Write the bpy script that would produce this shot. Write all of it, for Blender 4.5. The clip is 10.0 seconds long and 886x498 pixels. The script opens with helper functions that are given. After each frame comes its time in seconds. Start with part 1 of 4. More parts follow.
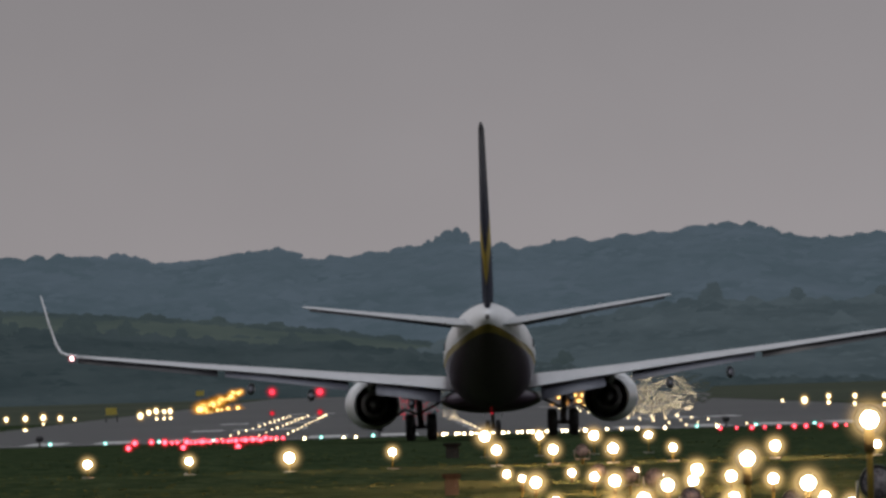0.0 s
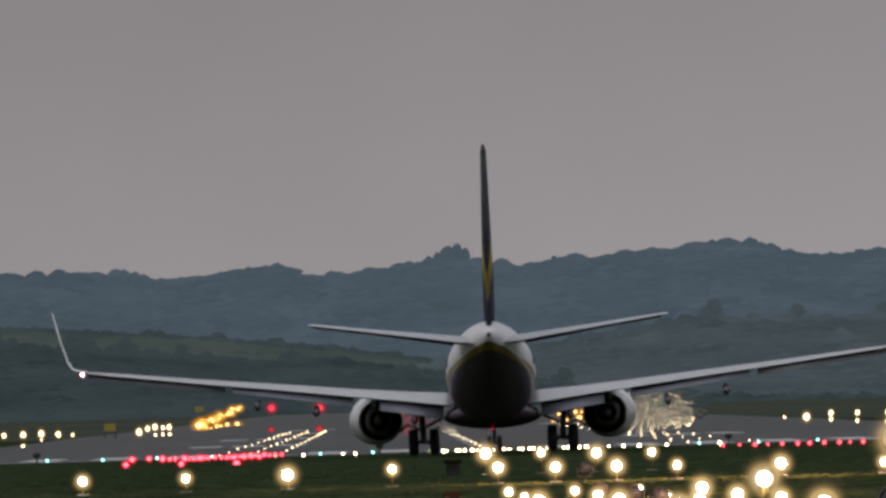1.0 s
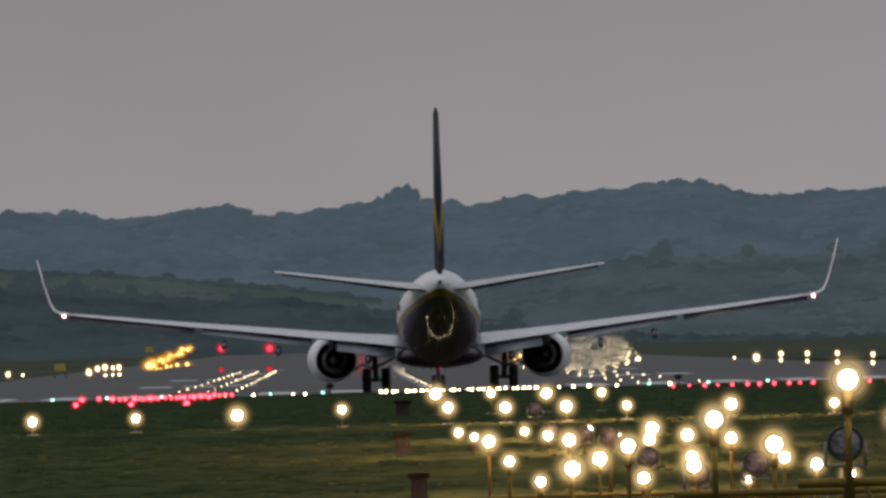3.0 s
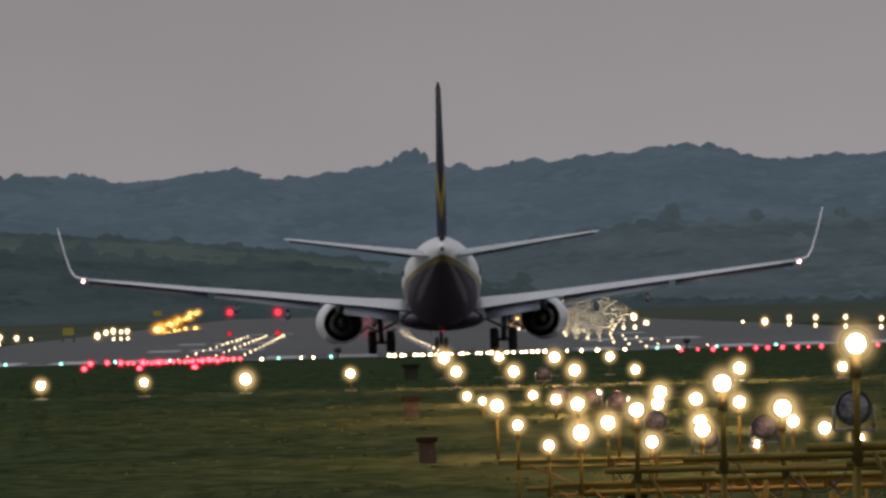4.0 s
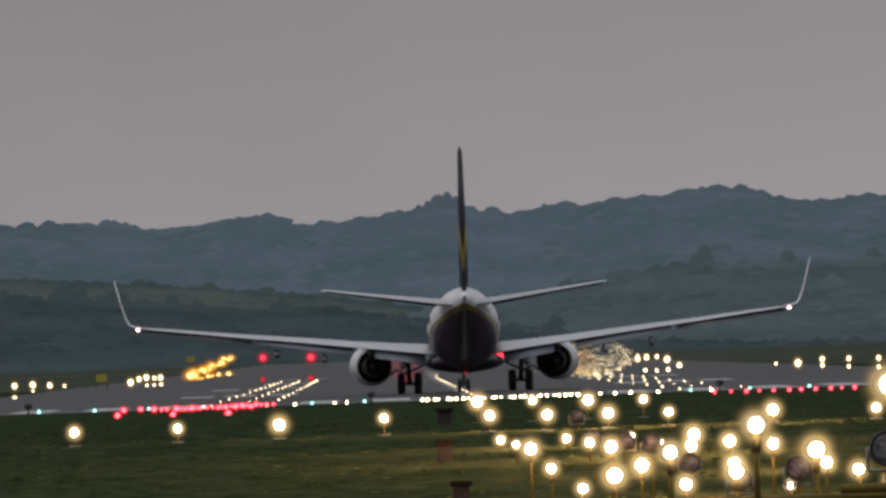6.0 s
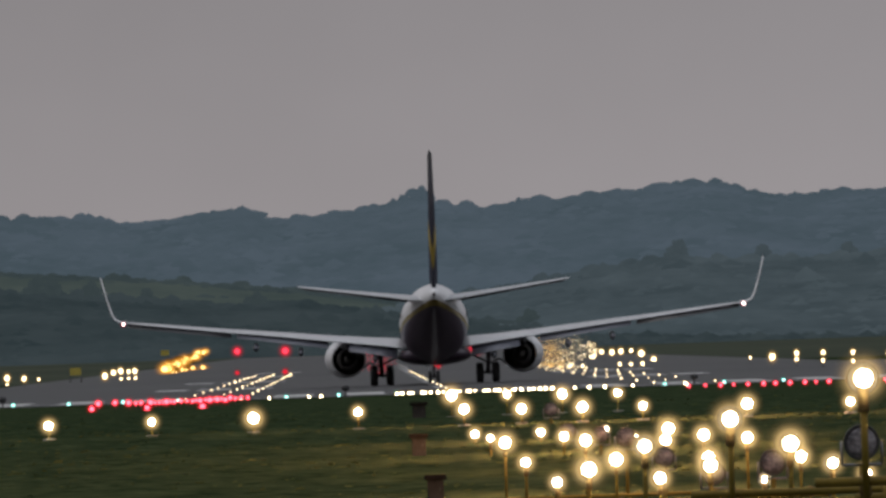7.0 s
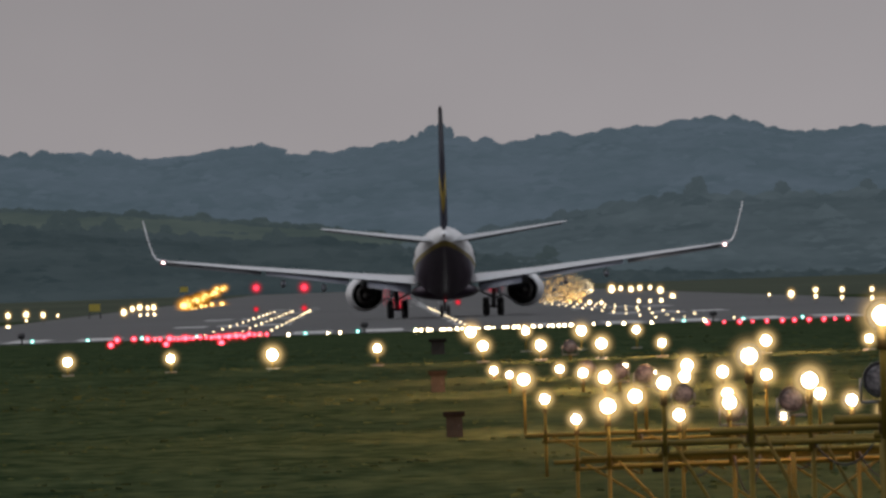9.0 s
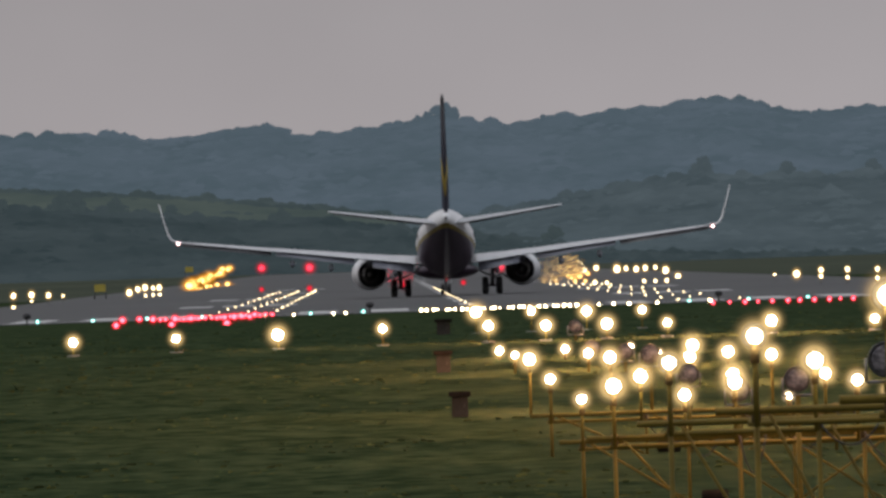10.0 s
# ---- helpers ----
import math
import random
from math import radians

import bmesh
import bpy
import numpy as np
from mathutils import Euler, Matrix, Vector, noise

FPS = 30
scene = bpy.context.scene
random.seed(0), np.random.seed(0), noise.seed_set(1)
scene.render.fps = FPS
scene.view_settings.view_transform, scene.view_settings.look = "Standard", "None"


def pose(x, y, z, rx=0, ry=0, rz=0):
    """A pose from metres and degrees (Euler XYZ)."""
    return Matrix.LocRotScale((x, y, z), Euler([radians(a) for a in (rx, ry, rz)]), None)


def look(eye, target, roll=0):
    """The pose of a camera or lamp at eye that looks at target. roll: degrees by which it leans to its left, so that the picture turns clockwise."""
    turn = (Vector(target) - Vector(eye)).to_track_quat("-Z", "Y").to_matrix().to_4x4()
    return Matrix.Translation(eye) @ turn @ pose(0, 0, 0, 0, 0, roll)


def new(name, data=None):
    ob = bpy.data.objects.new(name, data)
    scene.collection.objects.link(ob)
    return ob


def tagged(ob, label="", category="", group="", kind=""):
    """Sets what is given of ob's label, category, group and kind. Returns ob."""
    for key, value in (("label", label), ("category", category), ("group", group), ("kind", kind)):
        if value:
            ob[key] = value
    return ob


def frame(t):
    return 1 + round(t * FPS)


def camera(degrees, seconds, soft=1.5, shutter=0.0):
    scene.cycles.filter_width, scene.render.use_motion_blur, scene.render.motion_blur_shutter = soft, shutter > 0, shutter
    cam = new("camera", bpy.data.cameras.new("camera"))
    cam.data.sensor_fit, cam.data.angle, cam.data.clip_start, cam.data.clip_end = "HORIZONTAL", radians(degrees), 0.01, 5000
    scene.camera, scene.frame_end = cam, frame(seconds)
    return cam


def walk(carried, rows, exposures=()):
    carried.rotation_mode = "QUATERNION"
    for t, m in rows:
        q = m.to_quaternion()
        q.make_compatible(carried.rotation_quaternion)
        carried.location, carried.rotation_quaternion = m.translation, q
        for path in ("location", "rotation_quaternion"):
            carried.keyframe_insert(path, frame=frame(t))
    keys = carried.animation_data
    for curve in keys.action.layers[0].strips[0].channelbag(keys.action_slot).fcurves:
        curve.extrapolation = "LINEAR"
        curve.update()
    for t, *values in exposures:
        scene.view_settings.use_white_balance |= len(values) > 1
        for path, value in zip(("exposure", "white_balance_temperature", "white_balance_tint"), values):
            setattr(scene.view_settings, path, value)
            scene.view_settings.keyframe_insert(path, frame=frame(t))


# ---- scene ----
cam = camera(2 * math.degrees(math.atan(784 / 25500)), 10.0, soft=3.0)

# seconds, turn to the right, upward tilt, roll (degrees), step back (metres)
EYE_HEIGHT = 2.3
SHAKE = [
    (0.0, 0.2429, 0.5373, -1.69, 5.0), (0.1, 0.2459, 0.5185, -1.61, 5.0), (0.2, 0.3109, 0.4701, -1.54, 5.0), (0.3, 0.4523, 0.413, -1.47, 5.0),
    (0.4, 0.5371, 0.331, -1.39, 5.0), (0.5, 0.5821, 0.2511, -1.32, 5.0), (0.6, 0.5536, 0.2302, -1.527, 5.0), (0.7, 0.4818, 0.2603, -1.553, 5.0),
    (0.8, 0.4034, 0.3322, -1.59, 3.5), (0.9, 0.3235, 0.5045, -1.598, 1.5), (1.0, 0.2446, 0.6020, -1.618, 0), (1.1, 0.2156, 0.562, -1.618, 0),
    (1.2, 0.241, 0.3787, -1.628, 0), (1.5, 0.277, 0.2287, -1.639, 0), (1.8, 0.4218, 0.4102, -1.587, 0), (2.0, 0.4742, 0.5113, -1.546, 0),
    (2.1, 0.4769, 0.4202, -1.56, 0), (2.4, 0.4872, 0.3873, -1.584, 0), (2.5, 0.4815, 0.3983, -1.589, 0), (2.7, 0.4411, 0.3833, -1.583, 0),
    (3.8, 0.4348, 0.2616, -1.562, 0), (4.0, 0.3996, 0.2175, -1.567, 0), (4.1, 0.4236, 0.2132, -1.619, 0), (4.4, 0.5236, 0.368, -1.767, 0),
    (4.5, 0.4874, 0.4377, -1.809, 0), (4.7, 0.4569, 0.4985, -1.716, 0), (5.0, 0.5051, 0.4515, -1.566, 0), (5.2, 0.5628, 0.4278, -1.684, 0),
    (5.3, 0.4757, 0.4557, -1.743, 0), (5.5, 0.1603, 0.4991, -1.862, 0), (5.6, 0.0968, 0.4527, -1.888, 0), (5.9, 0.2414, 0.3924, -1.965, 0),
    (6.0, 0.2762, 0.3963, -1.991, 0), (6.2, 0.2535, 0.4096, -1.988, 0), (7.3, 0.4626, 0.3026, -1.999, 0), (7.5, 0.4192, 0.2372, -2.207, 0),
    (7.7, 0.4075, 0.273, -2.198, 0), (7.9, 0.3553, 0.2475, -2.188, 0), (8.0, 0.3367, 0.3152, -2.189, 0), (8.1, 0.3197, 0.406, -2.169, 0),
    (8.3, 0.3256, 0.4534, -2.13, 0), (8.5, 0.2881, 0.2424, -2.091, 0), (8.6, 0.2483, 0.1838, -2.052, 0), (8.9, 0.2572, 0.1371, -1.943, 0),
    (9.0, 0.2929, 0.1185, -1.903, 0), (9.2, 0.3254, 0.0807, -1.889, 0), (9.5, 0.2906, 0.1501, -1.869, 0), (9.8, 0.2804, 0.0728, -1.908, 0),
    (10.0, 0.2689, 0.0402, -1.924, 0),
]


def eye_pose(turn, tilt, roll, back):
    a, b = radians(turn), radians(tilt)
    eye = Vector((0, -back, EYE_HEIGHT))
    return look(eye, eye + 1000 * Vector((math.sin(a) * math.cos(b), math.cos(a) * math.cos(b), math.sin(b))), roll)


walk(cam, [(t, eye_pose(*r)) for t, *r in SHAKE], exposures=[(0, 0.04), (6, 0.04), (7.5, 0.03), (8.0, 0.10), (8.5, 0.06), (9.0, 0.16), (9.5, 0.24), (10, 0.32)])

# ---- overcast dusk ----
world = bpy.data.worlds.new("dusk_sky")
scene.world = world
world.use_nodes = True
wn = world.node_tree.nodes
wl = world.node_tree.links
wn.clear()
w_out = wn.new("ShaderNodeOutputWorld")
w_sky = wn.new("ShaderNodeTexSky")
w_sky.sky_type = "NISHITA"
w_sky.sun_disc = False
w_sky.sun_elevation, w_sky.sun_rotation = radians(6), radians(-60)
w_bg_sky = wn.new("ShaderNodeBackground")
w_bg_sky.inputs["Strength"].default_value = 0.05
wl.new(w_sky.outputs["Color"], w_bg_sky.inputs["Color"])
# the cloud sheet: mauve grey low down, brighter overhead, faint drifts of tone
w_co = wn.new("ShaderNodeTexCoord")
w_sep = wn.new("ShaderNodeSeparateXYZ")
wl.new(w_co.outputs["Generated"], w_sep.inputs[0])
w_ramp = wn.new("ShaderNodeValToRGB")
els = w_ramp.color_ramp.elements
els[0].position, els[0].color = 0.0, (0.330, 0.308, 0.316, 1)
els[1].position, els[1].color = 1.0, (0.74, 0.76, 0.82, 1)
e = els.new(0.012)
e.color = (0.302, 0.284, 0.297, 1)
e = els.new(0.03)
e.color = (0.256, 0.243, 0.258, 1)
e = els.new(0.25)
e.color = (0.42, 0.43, 0.47, 1)
wl.new(w_sep.outputs["Z"], w_ramp.inputs["Fac"])
w_noise = wn.new("ShaderNodeTexNoise")
w_noise.inputs["Scale"].default_value = 55
w_noise.inputs["Detail"].default_value = 3
w_map = wn.new("ShaderNodeMapRange")
w_map.inputs["To Min"].default_value, w_map.inputs["To Max"].default_value = 0.93, 1.07
wl.new(w_co.outputs["Generated"], w_noise.inputs["Vector"])
wl.new(w_noise.outputs["Fac"], w_map.inputs["Value"])
w_bg = wn.new("ShaderNodeBackground")
wl.new(w_ramp.outputs["Color"], w_bg.inputs["Color"])
# the cloud sheet's strength rises a little to the right
w_side = wn.new("ShaderNodeMapRange")
w_side.inputs["From Min"].default_value, w_side.inputs["From Max"].default_value = -0.05, 0.07
w_side.inputs["To Min"].default_value, w_side.inputs["To Max"].default_value = 0.93, 1.05
wl.new(w_sep.outputs["X"], w_side.inputs["Value"])
w_mul = wn.new("ShaderNodeMath")
w_mul.operation = "MULTIPLY"
wl.new(w_map.outputs["Result"], w_mul.inputs[0])
wl.new(w_side.outputs["Result"], w_mul.inputs[1])
wl.new(w_mul.outputs[0], w_bg.inputs["Strength"])
w_mix = wn.new("ShaderNodeMixShader")
w_mix.inputs["Fac"].default_value = 0.94
wl.new(w_bg_sky.outputs[0], w_mix.inputs[1])
wl.new(w_bg.outputs[0], w_mix.inputs[2])
wl.new(w_mix.outputs[0], w_out.inputs["Surface"])

sun = new("sun", bpy.data.lights.new("sun", "SUN"))
sun.data.energy, sun.data.angle, sun.data.color = 0.5, radians(25), (1.0, 0.93, 0.88)
sun.matrix_world = look((-60, 40, 60), (0, 20, 0))


# ---- materials ----
def material(name):
    m = bpy.data.materials.new(name)
    m.use_nodes = True
    return m, m.node_tree.nodes, m.node_tree.links, m.node_tree.nodes["Principled BSDF"]


def surface(name, dark, light, scale=3.0, fine=40.0, rough=0.6, metal=0.0, bump=0.15, stretch=(1, 1, 1), spread=0.0, haze_glow=0.0, lo=0.3, hi=0.7, grain=0.4, body=1.0, gloss=0.5):
    """Two scales of mottling between two tones, with fine relief."""
    m, n, l, p = material(name)
    co = n.new("ShaderNodeTexCoord")
    mp = n.new("ShaderNodeMapping")
    mp.inputs["Scale"].default_value = stretch
    l.new(co.outputs["Object"], mp.inputs["Vector"])
    big, small = n.new("ShaderNodeTexNoise"), n.new("ShaderNodeTexNoise")
    for node, s in ((big, scale), (small, fine)):
        node.inputs["Scale"].default_value = s
        node.inputs["Detail"].default_value = 4
        l.new(mp.outputs["Vector"], node.inputs["Vector"])
    add = n.new("ShaderNodeMath")
    add.operation = "MULTIPLY_ADD"
    add.inputs[1].default_value = grain
    l.new(small.outputs["Fac"], add.inputs[0])
    half = n.new("ShaderNodeMath")
    half.operation = "MULTIPLY"
    half.inputs[1].default_value = 1 - grain
    l.new(big.outputs["Fac"], half.inputs[0])
    l.new(half.outputs[0], add.inputs[2])
    last = add
    if spread:
        geo = n.new("ShaderNodeNewGeometry")
        ma = n.new("ShaderNodeMath")
        ma.operation = "MULTIPLY_ADD"
        ma.inputs[1].default_value = spread
        l.new(geo.outputs["Random Per Island"], ma.inputs[0])
        l.new(add.outputs[0], ma.inputs[2])
        last = n.new("ShaderNodeMath")
        last.operation = "SUBTRACT"
        last.inputs[1].default_value = spread / 2
        l.new(ma.outputs[0], last.inputs[0])
    ramp = n.new("ShaderNodeValToRGB")
    ramp.color_ramp.elements[0].position, ramp.color_ramp.elements[0].color = lo, (*dark, 1)
    ramp.color_ramp.elements[1].position, ramp.color_ramp.elements[1].color = hi, (*light, 1)
    l.new(last.outputs[0], ramp.inputs["Fac"])
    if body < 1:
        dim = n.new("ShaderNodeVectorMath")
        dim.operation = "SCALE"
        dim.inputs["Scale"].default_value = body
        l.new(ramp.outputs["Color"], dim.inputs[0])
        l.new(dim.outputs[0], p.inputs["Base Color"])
    else:
        l.new(ramp.outputs["Color"], p.inputs["Base Color"])
    p.inputs["Roughness"].default_value = rough
    p.inputs["Metallic"].default_value = metal
    p.inputs["Specular IOR Level"].default_value = 0.0 if rough >= 0.9 else gloss
    # self-glow in the surface's own tone paints distance haze on the hills
    if haze_glow:
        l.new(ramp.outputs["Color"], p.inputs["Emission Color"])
        p.inputs["Emission Strength"].default_value = haze_glow
    if bump:
        bp = n.new("ShaderNodeBump")
        bp.inputs["Strength"].default_value = bump
        bp.inputs["Distance"].default_value = 0.02
        l.new(small.outputs["Fac"], bp.inputs["Height"])
        l.new(bp.outputs["Normal"], p.inputs["Normal"])
    return m


def haloed_lens(name, core, rim, strength, hot=0.55, edge=0.06, skirt=0.40):
    """A lit lens: white-hot core, then a tinted glow halo painted towards its rim."""
    m, n, l, p = material(name)
    co = n.new("ShaderNodeTexCoord")
    sub = n.new("ShaderNodeVectorMath")
    sub.operation = "SUBTRACT"
    sub.inputs[1].default_value = (0.5, 0.5, 0.5)
    l.new(co.outputs["Generated"], sub.inputs[0])
    flat = n.new("ShaderNodeVectorMath")
    flat.operation = "MULTIPLY"
    flat.inputs[1].default_value = (2, 0, 2)
    l.new(sub.outputs[0], flat.inputs[0])
    ln = n.new("ShaderNodeVectorMath")
    ln.operation = "LENGTH"
    l.new(flat.outputs[0], ln.inputs[0])
    ramp = n.new("ShaderNodeValToRGB")
    el = ramp.color_ramp.elements
    el[0].position, el[0].color = hot, (*core, 1)
    el[1].position, el[1].color = 1.0, (*[c * edge / strength for c in rim], 1)
    mid = el.new(hot + 0.03)
    mid.color = (*[c * min(1.0, 0.9 * strength) / strength for c in rim], 1)
    mid = el.new(0.65 * hot + 0.35)
    mid.color = (*[c * skirt / strength for c in rim], 1)
    mid = el.new(0.3 * hot + 0.7)
    mid.color = (*[c * (0.7 * edge + 0.3 * skirt) / strength for c in rim], 1)
    l.new(ln.outputs["Value"], ramp.inputs["Fac"])
    p.inputs["Base Color"].default_value = (*[0.02 * c for c in rim], 1)
    p.inputs["Roughness"].default_value = 0.9
    p.inputs["Specular IOR Level"].default_value = 0.0
    l.new(ramp.outputs["Color"], p.inputs["Emission Color"])
    p.inputs["Emission Strength"].default_value = strength
    # alpha fades the painted halo out towards the rim
    clear = n.new("ShaderNodeValToRGB")
    ce = clear.color_ramp.elements
    ce[0].position, ce[0].color = hot + 0.03, (1, 1, 1, 1)
    ce[1].position, ce[1].color = 1.0, (0, 0, 0, 1)
    for at, v in ((0.92 * hot + 0.08, 0.55), (0.80 * hot + 0.20, 0.26), (0.55 * hot + 0.45, 0.085), (0.28 * hot + 0.72, 0.022)):
        ce.new(at).color = (v, v, v, 1)
    l.new(ln.outputs["Value"], clear.inputs["Fac"])
    l.new(clear.outputs["Color"], p.inputs["Alpha"])
    return m


GRASS = surface("mown_grass", (0.0100, 0.0185, 0.0090), (0.0440, 0.0590, 0.0280), scale=1.1, fine=4.0, rough=0.95, bump=0.2, stretch=(0.5, 0.24, 1), lo=0.36, hi=0.68, grain=0.7)
# far grass whose colour is paled to paint in distance haze
MEADOW = surface("hazed_meadow", (0.0400, 0.0480, 0.0368), (0.0640, 0.0720, 0.0528), scale=0.01, fine=0.08, rough=1, bump=0, stretch=(1, 0.3, 1))
BLADES = surface("grass_blades", (0.0400, 0.0560, 0.0190), (0.0680, 0.0850, 0.0310), scale=0.2, fine=2.0, rough=0.95, bump=0, spread=0.4)
ASPHALT = surface("worn_asphalt", (0.0248, 0.0248, 0.0260), (0.0484, 0.0471, 0.0459), scale=0.05, fine=1.5, rough=0.62, bump=0.25, stretch=(1, 0.15, 1), gloss=0.12)
MARKING = surface("worn_white_paint", (0.2400, 0.2400, 0.2340), (0.4320, 0.4320, 0.4200), scale=0.6, fine=6, rough=0.6, bump=0.1)
# hill and woodland tones have the distance haze painted in, mostly as self-glow
HILL = surface("hill_meadow", (0.0300, 0.0415, 0.0410), (0.0430, 0.0550, 0.0510), scale=0.05, fine=0.3, rough=1, bump=0, stretch=(0.6, 0.3, 1.6), haze_glow=1.25, body=0.1, lo=0.35, hi=0.65, grain=0.25)
HILL_FAR = surface("far_hillside", (0.0407, 0.0577, 0.0704), (0.0543, 0.0720, 0.0903), scale=0.05, fine=0.3, rough=1, bump=0, stretch=(0.6, 0.3, 1.6), haze_glow=1.25, body=0.1, lo=0.37, hi=0.63, grain=0.25)
HILL_DARK = surface("knoll_hillside", (0.0293, 0.0403, 0.0463), (0.0429, 0.0563, 0.0643), scale=0.05, fine=0.3, rough=1, bump=0, stretch=(0.6, 0.3, 1.6), haze_glow=1.31, body=0.1, lo=0.37, hi=0.63, grain=0.25)
WOODS_FAR = surface("far_woodland", (0.0411, 0.0579, 0.0708), (0.0519, 0.0692, 0.0866), scale=0.05, fine=0.16, rough=1, bump=0, spread=0.05, stretch=(0.7, 0.3, 1.1), haze_glow=1.32, body=0.1, lo=0.37, hi=0.63, grain=0.25)
WOODS_MID = surface("mid_woodland", (0.0245, 0.0345, 0.0375), (0.0350, 0.0470, 0.0490), scale=0.05, fine=0.16, rough=1, bump=0, spread=0.05, stretch=(0.7, 0.3, 1.1), haze_glow=1.27, body=0.1, lo=0.37, hi=0.63, grain=0.25)
WOODS_NEAR = surface("near_woodland", (0.0293, 0.0403, 0.0463), (0.0429, 0.0563, 0.0643), scale=0.05, fine=0.16, rough=1, bump=0, spread=0.05, stretch=(0.7, 0.3, 1.1), haze_glow=1.39, body=0.1, lo=0.37, hi=0.63, grain=0.25)
FOOT_HILL = surface("foot_hillside", (0.0209, 0.0297, 0.0330), (0.0305, 0.0407, 0.0447), scale=0.05, fine=0.3, rough=1, bump=0, stretch=(0.6, 0.3, 1.6), haze_glow=1.25, body=0.1, lo=0.37, hi=0.63, grain=0.25)
FOOT_WOODS = surface("foot_woodland", (0.0190, 0.0277, 0.0310), (0.0293, 0.0395, 0.0435), scale=0.05, fine=0.16, rough=1, bump=0, spread=0.05, stretch=(0.7, 0.3, 1.1), haze_glow=1.29, body=0.1, lo=0.37, hi=0.63, grain=0.25)
YELLOW_PIPE = surface("yellow_painted_steel", (0.085, 0.062, 0.008), (0.155, 0.110, 0.014), scale=3, fine=25, rough=0.7, bump=0.1, gloss=0.2)
RUSTY = surface("rusted_yellow_clamp", (0.0840, 0.0490, 0.0140), (0.1960, 0.1190, 0.0280), scale=8, fine=40, rough=0.8)
DARK_METAL = surface("dark_lamp_housing", (0.018, 0.018, 0.020), (0.05, 0.05, 0.052), scale=6, fine=40, rough=0.45, metal=0.3)
BOX_GREY = surface("weathered_grey_cabinet", (0.028, 0.028, 0.026), (0.055, 0.054, 0.050), scale=3, fine=30, rough=0.9)
BOX_LID = surface("dark_cabinet_lid", (0.010, 0.009, 0.008), (0.022, 0.019, 0.017), scale=5, fine=30, rough=0.9)
CONCRETE = surface("pale_concrete_base", (0.16, 0.155, 0.14), (0.26, 0.25, 0.23), scale=4, fine=30, rough=0.95)
CABLE = surface("black_cable_rubber", (0.012, 0.012, 0.012), (0.03, 0.03, 0.03), rough=0.6)
# mottled tones paint reflections into the flasher glass
REFLECTOR = surface("flasher_glass", (0.05, 0.045, 0.05), (0.26, 0.24, 0.25), scale=9, fine=26, rough=0.12, bump=0.5, lo=0.40, hi=0.62)
SIGN_YELLOW = surface("yellow_sign_face", (0.34, 0.27, 0.04), (0.48, 0.39, 0.06), rough=0.6)
WING_GREY = surface("wing_grey_paint", (0.290, 0.297, 0.315), (0.410, 0.416, 0.430), scale=0.7, fine=8, rough=0.22, bump=0.03, stretch=(1, 0.3, 1))
TAIL_GREY = surface("tailplane_grey_paint", (0.3240, 0.3330, 0.3510), (0.4500, 0.4590, 0.4770), scale=0.7, fine=8, rough=0.3, bump=0.03, stretch=(1, 0.3, 1))
# flap and control surface tones are darkened to paint in underside shade
FLAP_GREY = surface("flap_shaded_grey", (0.075, 0.08, 0.10), (0.14, 0.145, 0.175), scale=1.0, fine=10, rough=0.4, bump=0.03)
UNDER_SHADE = surface("painted_under_shade", (0.015, 0.015, 0.018), (0.035, 0.035, 0.04), scale=1.0, fine=10, rough=0.4, bump=0.03)
TYRE = surface("tyre_rubber", (0.016, 0.016, 0.017), (0.034, 0.034, 0.035), scale=5, fine=40, rough=0.8)
STEEL = surface("gear_leg_steel", (0.10, 0.10, 0.11), (0.22, 0.22, 0.23), scale=4, fine=30, rough=0.4, metal=0.6)
COWL = surface("white_cowl_paint", (0.62, 0.63, 0.65), (0.78, 0.78, 0.79), scale=1, fine=12, rough=0.25, bump=0.03)
# sooty grey, raised in colour to imitate the haze before it
DUCT = surface("sooty_exhaust_metal", (0.0680, 0.0612, 0.0612), (0.1445, 0.1326, 0.1258), scale=4, fine=30, rough=0.7)
LIP = surface("polished_metal_lip", (0.45, 0.45, 0.46), (0.65, 0.65, 0.66), scale=4, fine=30, rough=0.25, metal=1)
WARM = haloed_lens("warm_lens", (1.0, 0.84, 0.55), (1.0, 0.66, 0.27), 50, 0.255, 0.5, 1.6)
WARM_SMALL = haloed_lens("small_warm_lens", (1.0, 0.82, 0.50), (1.0, 0.62, 0.22), 5, 0.34, 0.5, 0.9)
WARM_BRIGHT = haloed_lens("bright_warm_lens", (1.0, 0.80, 0.50), (1.0, 0.62, 0.22), 16, 0.30, 0.5, 0.9)
ORANGE = haloed_lens("amber_lens", (1.0, 0.64, 0.20), (1.0, 0.42, 0.06), 3.2, 0.26, 0.5, 0.95)
RED = haloed_lens("red_lens", (1.0, 0.085, 0.12), (1.0, 0.006, 0.03), 5.0, 0.34, 0.9, 1.4)
DEEP_RED = haloed_lens("deep_red_lens", (1.0, 0.06, 0.10), (1.0, 0.015, 0.05), 1.6, 0.3, 0.5, 0.7)
DIM_RED = haloed_lens("dim_red_lens", (1.0, 0.03, 0.06), (0.8, 0.012, 0.03), 0.75, 0.3, 0.3, 0.45)
GREEN = haloed_lens("green_lens", (0.50, 1.0, 0.92), (0.02, 0.75, 0.60), 3.2, 0.34, 0.6, 0.8)
PINKISH = haloed_lens("navigation_lens", (1.0, 0.85, 0.80), (1.0, 0.16, 0.22), 7, 0.36, 0.6, 0.9)


